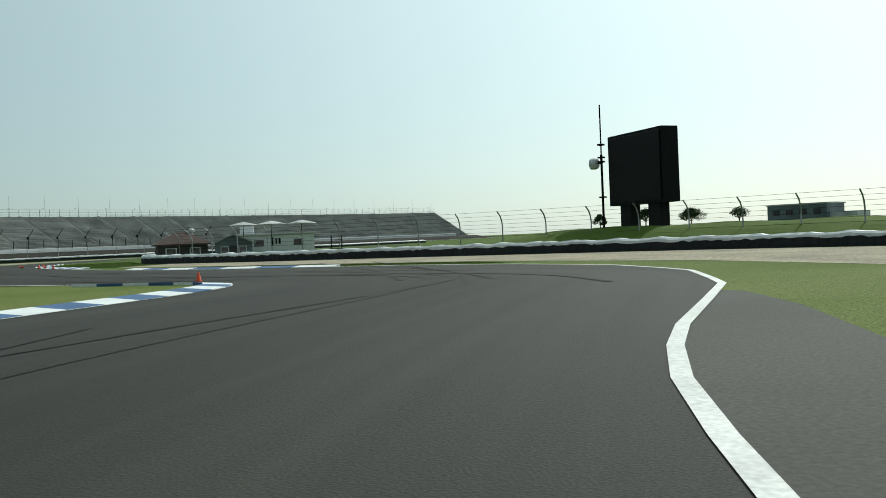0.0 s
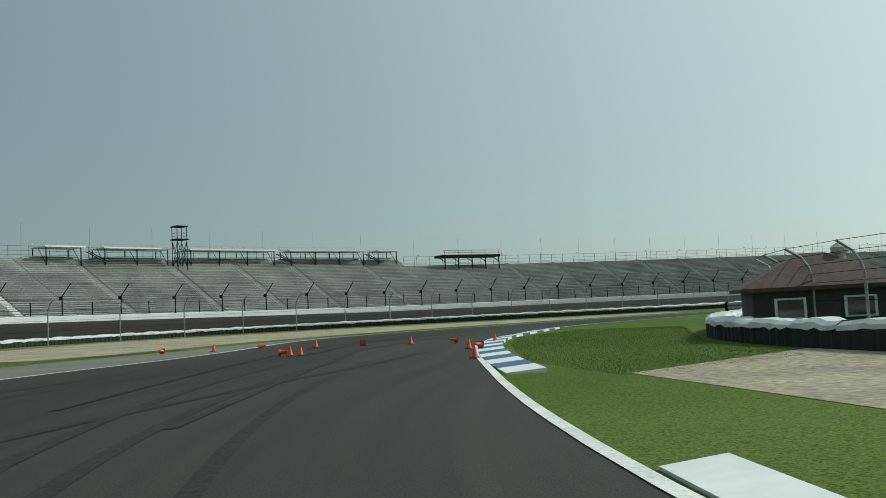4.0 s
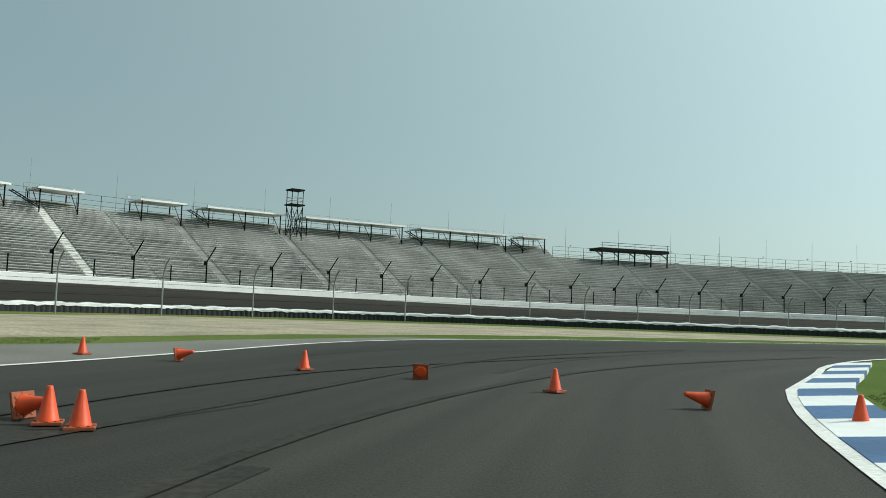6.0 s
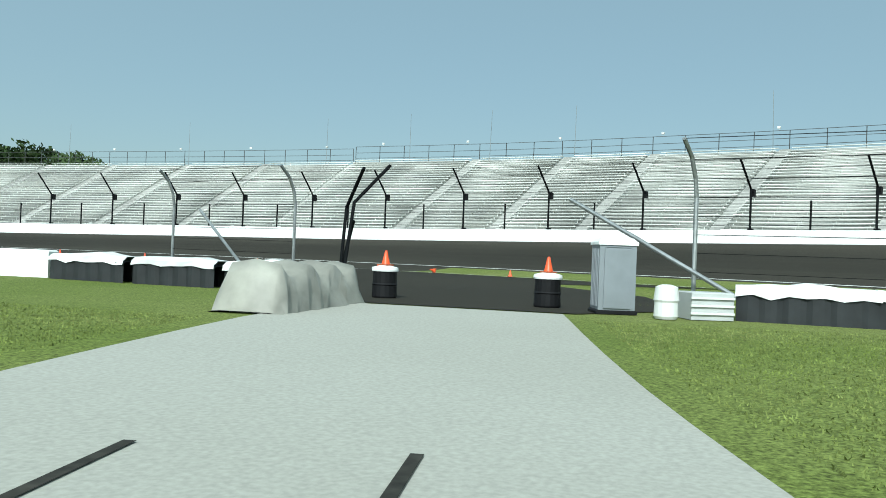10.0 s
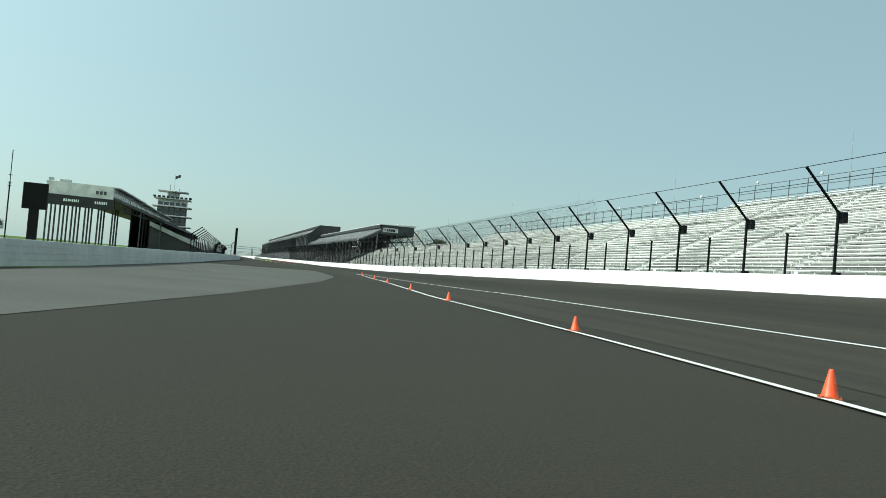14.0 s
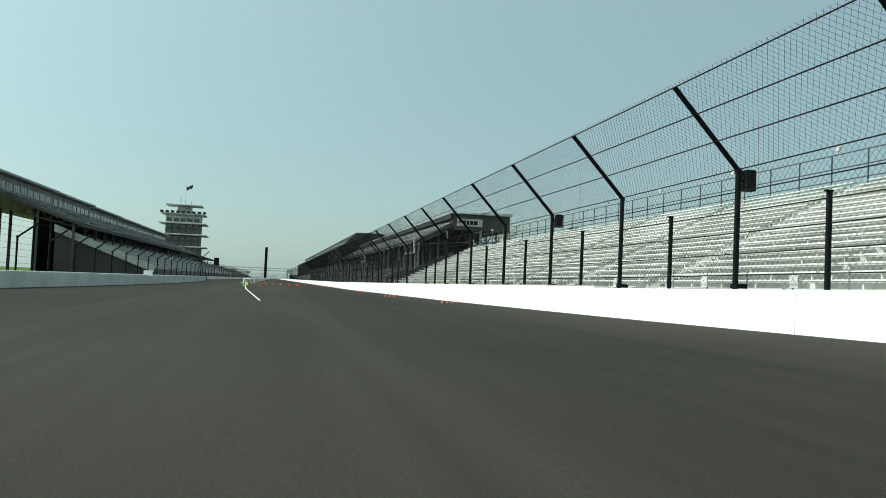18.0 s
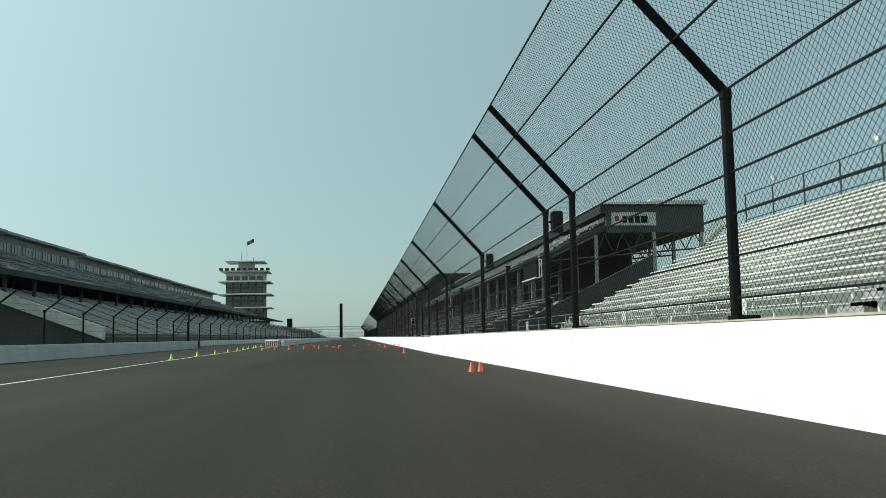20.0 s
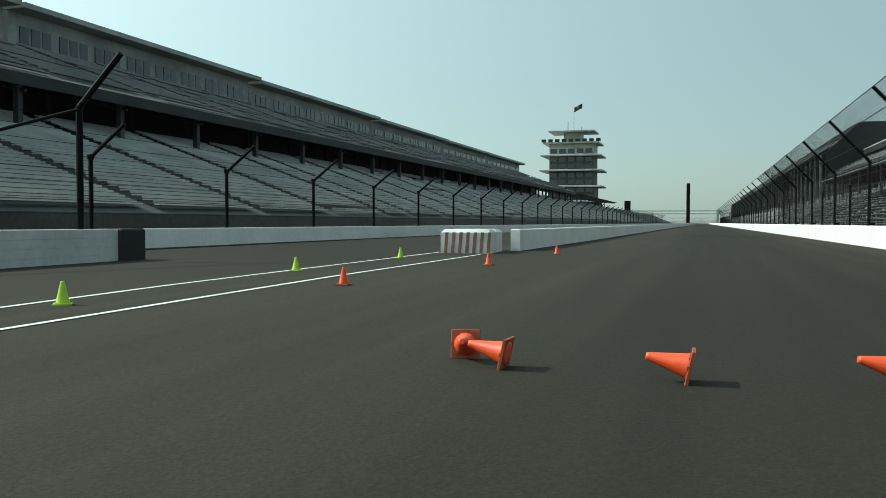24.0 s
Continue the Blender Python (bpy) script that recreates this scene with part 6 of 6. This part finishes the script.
m = Mesh()
m.tube((-24.2, 172.05, 0), (-24.2, 172.05, 1.0), 0.04)
part("post", m, M["galv"], g)

# unlit signal box hung on a fence post
g = tagged(new("signal_box"), "unlit red signal box in a pale frame on a fence post", "signal box")
m = Mesh()
m.box((-0.36, 216.25, 2.26), (0.27, 0.12, 0.52), chamfer=0.015)
part("housing", m, M["panel"], g)
m = Mesh()
m.box((-0.36, 216.18, 2.17), (0.23, 0.04, 0.30))
part("lens", m, M["black"], g, "black lower lens")
m = Mesh()
m.box((-0.36, 216.18, 2.42), (0.23, 0.04, 0.17))
part("lens", m, M["boxred"], g, "unlit red upper lens")
m = Mesh()
m.tube((-0.3, 216.28, 2.2), (0.1, 216.3, 2.2), 0.03)
part("bracket", m, M["steel"], g)

# tall braced post where the inner wall ends
g = tagged(new("fence_post"), "tall dark steel post with a bent arm and a long brace", "post")
m = Mesh()
m.tube((-25.6, 257.7, 0.0), (-25.6, 257.7, 4.6), 0.1, 8)
m.tube((-25.6, 257.7, 4.58), (-24.1, 257.7, 6.1), 0.09, 8)
part("mast", m, M["steel"], g)
m = Mesh()
m.tube((-25.6, 257.6, 4.5), (-25.6, 246.0, 0.9), 0.05, 6)
part("brace", m, M["steel"], g)

# emblem and square sign on the outer wall
g = tagged(new("wall_emblem"), "winged gold emblem on the white wall", "emblem")
ez, es = 0.62, 80.0
for k, (w, h, dz, ds) in enumerate(((0.5, 0.1, 0.16, -0.3), (0.5, 0.1, 0.16, 0.3), (0.32, 0.09, 0.05, -0.22), (0.32, 0.09, 0.05, 0.22), (0.12, 0.46, -0.03, 0.0))):
    m = Mesh()
    p = rail(es + ds, 0.015, base_z(es) + ez + dz)
    m.box(p, (0.03, w, h), facing(es))
    part("feather", m, M["gold"], g)
g = tagged(new("wall_sign"), "black square sign with white bars on the wall", "sign")
m = Mesh()
p = rail(es - 1.5, 0.012, base_z(es) + 0.58)
m.box(p, (0.03, 0.58, 0.62), facing(es))
part("board", m, M["black"], g)
for dz in (0.18, 0.0, -0.18):
    m = Mesh()
    p = rail(es - 1.5 + (0.08 if dz == 0 else 0), 0.035, base_z(es) + 0.58 + dz)
    m.box(p, (0.02, 0.36 if dz else 0.26, 0.08), facing(es))
    part("bar", m, M["white"], g)

# ---- cones ----
def cone_z(x, y):
    """Height of the banked apron under a cone."""
    k = int(np.argmin((gx - x) ** 2 + (gy - y) ** 2))
    d = 1.8 - ((x - gx[k]) * math.cos(h_grid[k]) - (y - gy[k]) * math.sin(h_grid[k]))
    return max(0.02, surface_z(float(S_GRID[k]), float(d)) + 0.01)


# infield row, every other one knocked over
pts = [(-90.7, -88.0), (-93.0, -86.7), (-95.0, -85.7), (-97.4, -84.3), (-99.3, -83.1), (-101.1, -81.5), (-102.65, -79.8), (-103.9, -78.6)]
for i, (x, y) in enumerate(pts):
    traffic_cone(x, y, lying=None if i % 2 == 1 else 60 + 50 * i, group="cones across the road course", scale=1.0)
for x, y, l in ((-99.8, -68.8, None), (-101.4, -74.3, None), (-101.75, -74.0, 30), (-95.2, -77.75, 150), (-95.55, -77.4, None), (-95.9, -77.15, None)):
    traffic_cone(x, y, lying=l, group="cones at the kerb", scale=1.0)
for x, y in ((-82.2, -57.0), (-82.7, -60.0), (-83.2, -63.6), (-83.9, -67.0), (-84.8, -70.6), (-85.9, -74.6)):
    traffic_cone(x, y, group="cones along the left edge", scale=1.0)
traffic_cone(-84.0, -28.3, 0.07, group="cones at the kerb")
# pit entry line
for x, y, l in ((-30.5, -67.9, None), (-28.8, -63.5, 150), (-27.9, -60.0, None), (-26.3, -55.4, 100), (-25.0, -51.2, None), (-23.7, -46.8, 170), (-22.7, -41.8, None), (-22.0, -34.6, None), (-21.1, -25.6, None), (-20.4, -12.5, None), (-19.15, -0.5, None), (-17.45, 14.5, None), (-16.3, 26.0, None), (-14.4, 43.9, None)):
    traffic_cone(x, y, cone_z(x, y), lying=l, group="cones on the pit entry line")
# groups by the outer wall
for x in (-1.8, -1.5, -1.2, -0.9):
    traffic_cone(x, 126.8, group="cones by the outer wall")
for x in (-2.5, -2.15, -1.8):
    traffic_cone(x, 146.0, group="cones by the outer wall")
for x in (-1.65, -1.4):
    traffic_cone(x, 173.4, group="cones by the outer wall")
traffic_cone(-1.85, 203.0, group="cones by the outer wall")
for x, y, l in ((-13.2, 226.4, None), (-12.2, 227.8, None), (-11.0, 229.0, None), (-9.7, 229.8, None), (-8.35, 230.6, None), (-6.85, 231.0, 200), (-6.5, 231.2, None), (-2.05, 231.7, None), (-1.72, 231.8, 20), (-0.7, 232.1, None)):
    traffic_cone(x, y, lying=l, group="cones across the straight")
for k, (x, y) in enumerate(((-9.75, 243.7), (-9.3, 243.3), (-7.9, 243.1), (-6.45, 243.4), (-4.9, 243.6), (-3.3, 244.0), (-2.1, 245.2))):
    traffic_cone(x, y, lying=(-80 if k == 0 else 172 + 4 * k), group="cones across the straight")
traffic_cone(-0.5, 246.2, group="cones across the straight")
for x, y in ((-14.4, 242.6), (-14.1, 251.0), (-13.3, 258.8), (-12.8, 267.0)):
    traffic_cone(x, y, group="cones at the pit wall")
for x, y in ((-15.1, 198.0), (-15.0, 205.2), (-14.95, 211.9), (-15.2, 219.8), (-15.3, 226.0), (-15.7, 233.0), (-16.0, 239.5), (-16.3, 246.4), (-17.0, 254.8), (-17.2, 262.6)):
    traffic_cone(x, y, lime=True, group="lime cones at the pit lane")

# ---- trees ----
def leaf_cloud(seed, blobs, n, leaf):
    """Many small leaves round a set of boughs (centre and radii)."""
    r = random.Random(seed)
    m = Mesh()
    for (cx, cy, cz, rx, rz) in blobs:
        for _ in range(n):
            a, b = r.uniform(0, 2 * math.pi), math.acos(r.uniform(-1, 1))
            f = r.uniform(0.55, 1.08)
            p = Vector((cx + rx * f * math.sin(b) * math.cos(a), cy + rx * f * math.sin(b) * math.sin(a), cz + rz * f * math.cos(b)))
            u = Vector((r.uniform(-1, 1), r.uniform(-1, 1), r.uniform(-1, 1))).normalized()
            v = u.orthogonal().normalized()
            s = leaf * r.uniform(0.6, 1.4)
            m.quad(p - u * s, p + v * s * 0.6, p + u * s, p - v * s * 0.6)
    return m


def broadleaf(seed, h, w):
    r = random.Random(seed)
    t = Mesh()
    t.tube((0, 0, -0.1), (0, 0, h * 0.45), 0.035 * h, 8, 0.022 * h)
    blobs = []
    for k in range(13):
        a = k * 2.4
        f = r.uniform(0.15, 1.0)
        c = (w * 0.36 * f * math.cos(a), w * 0.36 * f * math.sin(a), h * (0.86 - 0.38 * f * r.uniform(0.6, 1.1)))
        t.tube((0, 0, h * 0.36), c, 0.012 * h, 5, 0.004 * h)
        rr_ = w * r.uniform(0.13, 0.22)
        blobs.append((*c, rr_, rr_ * 0.8))
    return t.data("trunk", M["bark"]), leaf_cloud(seed, blobs, 230, 0.05 * h ** 0.5 * 1.6).data("crown", M["leaf"])


def conifer(seed, h, w):
    r = random.Random(seed)
    t = Mesh()
    t.tube((0, 0, -0.1), (0, 0, h), 0.025 * h, 8, 0.004 * h)
    m = Mesh()
    for k in range(26):
        f = k / 26
        z = h * (0.12 + 0.88 * f)
        L = w / 2 * (1 - f) * r.uniform(0.75, 1.1) + 0.15
        for j in range(max(5, int(15 * (1 - f)))):
            a = r.uniform(0, 2 * math.pi)
            tip = Vector((L * math.cos(a), L * math.sin(a), z - 0.18 * L + r.uniform(-0.2, 0.2)))
            t.tube((0, 0, z), tip, 0.02, 3, 0.006)
            for q in np.linspace(0.35, 1.0, 6):
                p = Vector((0, 0, z)).lerp(tip, q)
                u = Vector((r.uniform(-1, 1), r.uniform(-1, 1), r.uniform(-0.5, 0.2))).normalized() * 0.42 * (1.15 - 0.5 * q)
                v = u.orthogonal().normalized() * 0.16
                m.quad(p - u, p + v, p + u, p - v)
    return t.data("trunk", M["bark"]), m.data("crown", M["needle"])


kinds = {"a": broadleaf(1, 11, 11), "b": broadleaf(2, 12, 9), "c": broadleaf(3, 9, 12), "x": conifer(4, 7.6, 5.2), "y": conifer(5, 6.4, 4.4)}


def plant(kind, x, y, scale=1.0, turn=0.0):
    con = kind in "xy"
    g = tagged(new("conifer_tree" if con else "broadleaf_tree"), "dark green conifer behind the track wall" if con else "green leafy tree with an uneven crown behind the stands", "tree", group="trees round the speedway")
    for nm, me in zip(("trunk", "crown"), kinds[kind]):
        part(nm, me, None).parent = g
    g.matrix_world = pose(x, y, 0, 0, 0, turn) @ Matrix.Diagonal((scale, scale, scale, 1))


for kind, s, d, sc_, tn in (("x", -117.0, -26.0, 1.25, 10), ("y", -113.5, -30.0, 1.3, 80), ("x", -119.5, -32.0, 1.1, 200), ("c", -115.0, -31.0, 0.72, 30), ("b", -118.6, -30.0, 0.62, 120), ("a", -101.0, -40.0, 1.16, 0), ("c", -107.0, -42.0, 1.2, 70),
                            ("a", 10.0, -36.0, 1.4, 20), ("c", 17.0, -37.0, 1.75, 140), ("b", 23.0, -36.0, 1.4, 250), ("a", 30.0, -40.0, 1.4, 300),
                            ("b", 197.0, -33.0, 1.0, 15), ("a", 208.0, -36.0, 1.0, 120), ("c", 216.0, -40.0, 1.1, 220), ("b", 228.0, -38.0, 0.95, 20), ("a", 240.0, -48.0, 0.9, 60), ("b", 262.0, -46.0, 0.9, 160), ("b", -158.0, -44.0, 1.15, 45), ("c", -163.0, -44.0, 1.3, 145)):
    p = rail(s, d)
    plant(kind, p.x, p.y, sc_, tn)
for kind, x, y, sc_, tn in (("c", -118, 330, 0.9, 30), ("a", -112, 300, 0.7, 90), ("a", -420, -165, 1.0, 0), ("c", -430, -148, 1.1, 50), ("b", -415, -185, 0.8, 80), ("a", -440, -130, 0.9, 150), ("c", -455, -60, 0.8, 10), ("a", -120, 280, 0.8, 33), ("c", -135, 292, 0.9, 200)):
    plant(kind, x, y, sc_, tn)

# ---- tyre marks and joints on the roads ----
for k, (pts, w, z) in enumerate((([(-100.7, -40.2), (-92.2, -28.3), (-85.5, -20.8)], 0.11, 0.013), ([(-98.5, -36.4), (-91.3, -24.0), (-86.5, -19.3), (-83.8, -17.2)], 0.11, 0.014), ([(-101.4, -36.7), (-89.6, -21.9), (-86.1, -18.0)], 0.11, 0.016),
                                 ([(-92.0, -58.0), (-95.6, -70.0), (-98.6, -79.0), (-104.5, -88.0), (-114.0, -96.0)], 0.19, 0.012),
                                 ([(-90.0, -62.0), (-93.6, -74.0), (-97.6, -84.0), (-105.0, -92.0)], 0.16, 0.014), ([(-88.0, -31.0), (-88.0, -42.0), (-90.5, -52.0)], 0.15, 0.018),
                                 ([(-91.0, -22.0), (-91.6, -30.0), (-91.0, -40.0), (-92.4, -50.0)], 0.13, 0.016))):
    setting("road_tyre_mark", band(smooth_line(pts, 1.5), w, z), M["rubber"], "dark rubber tyre mark on the asphalt", "tyre mark")
r3 = random.Random(11)
for k in range(14):
    i0_, n_ = r3.randrange(18, 70), r3.randrange(9, 22)
    f0, f1 = r3.uniform(0.12, 0.88), r3.uniform(0.12, 0.88)
    pts = []
    for i in range(i0_, min(i0_ + n_, 100), 2):
        f = f0 + (f1 - f0) * (i - i0_) / n_
        pts.append((ll[i][0] + (rr[i][0] - ll[i][0]) * f, ll[i][1] + (rr[i][1] - ll[i][1]) * f))
    setting("road_tyre_mark", band(smooth_line(pts, 1.0), r3.uniform(0.16, 0.3), 0.004 + 0.0006 * k), M["rubber"], "dark curved rubber tyre mark on the asphalt", "tyre mark")
for pts in ([(-48.3, -69.1), (-46.3, -68.95), (-44.5, -68.9)], [(-48.9, -71.1), (-47.6, -71.35), (-46.3, -71.5)]):
    setting("road_tyre_mark", band(smooth_line(pts, 0.5), 0.06, 0.008), M["rubber"], "dark rubber tyre mark on the asphalt", "tyre mark")
for a, b, k in (((-71.3, -72.9), (-68.6, -72.5), 0), ((-71.4, -74.3), (-68.3, -73.9), 1), ((-75.6, -75.3), (-73.0, -74.8), 2)):
    setting("road_joint", band([a, b], 0.07, 0.02), M["rubber"], "dark filled joint in the concrete", "road joint")


# ---- grass blades where the camera comes near ----
def blades(polygon, count, seed, height):
    """Thin upright blades scattered inside a polygon."""
    g = np.random.default_rng(seed)
    pts = np.array(polygon)
    lo, hi = pts.min(0), pts.max(0)
    p = lo + (hi - lo) * g.random((count, 2))
    inside = np.zeros(count, bool)
    for a, b in zip(pts, np.roll(pts, -1, 0)):
        hit = ((a[1] > p[:, 1]) != (b[1] > p[:, 1])) & (p[:, 0] < (b[0] - a[0]) * (p[:, 1] - a[1]) / (b[1] - a[1] + 1e-9) + a[0])
        inside ^= hit
    p = p[inside]
    n = len(p)
    t = g.random(n) * 2 * np.pi
    h = height * g.uniform(0.5, 1.3, n)
    w = g.uniform(0.006, 0.014, n)
    lean = g.normal(0, 0.45, (n, 2)) * h[:, None]
    v = np.zeros((n, 3, 3))
    v[:, 0, :2] = p - np.stack([np.cos(t) * w, np.sin(t) * w], 1)
    v[:, 1, :2] = p + np.stack([np.cos(t) * w, np.sin(t) * w], 1)
    v[:, :2, 2] = -0.016
    v[:, 2, :2] = p + lean
    v[:, 2, 2] = h - 0.014
    me = bpy.data.meshes.new("grass_blades")
    me.from_pydata(v.reshape(-1, 3).tolist(), [], np.arange(3 * n).reshape(-1, 3).tolist())
    me.materials.append(M["blade"])
    return me


for k, (poly, count) in enumerate((([(-79.4, -79.0), (-73.6, -77.4), (-66.2, -75.5), (-58.0, -74.0), (-57.0, -84.0), (-62.0, -92.0), (-79.0, -92.0), (-81.5, -91.0), (-85.0, -88.6), (-88.0, -90.8), (-91.2, -94.5), (-91.8, -91.2), (-88.0, -87.3), (-84.4, -82.6)], 220000),
                                   ([(-76.0, -71.2), (-67.5, -69.8), (-61.5, -68.8), (-61.0, -62.0), (-76.0, -62.0)], 50000),
                                   ([(-100.3, -66.0), (-101.9, -71.2), (-104.0, -77.1), (-106.4, -82.4), (-112.0, -88.0), (-116.0, -84.0), (-108.0, -70.0), (-105.5, -62.0), (-100.0, -60.6)], 90000),
                                   ([(-96.7, -24.0), (-97.2, -31.5), (-96.8, -40.0), (-96.8, -50.0), (-99.2, -50.0), (-99.6, -39.0), (-99.2, -28.0)], 40000),
                                   ([(-52.8, -74.4), (-47.0, -75.2), (-39.8, -71.2), (-34.6, -80.6), (-45.0, -96.0), (-52.0, -88.0)], 60000))):
    tagged(new("grass_blades", blades(poly, count, 40 + k, 0.024)), "short mown grass blades beside the road", "grass", kind="stuff")
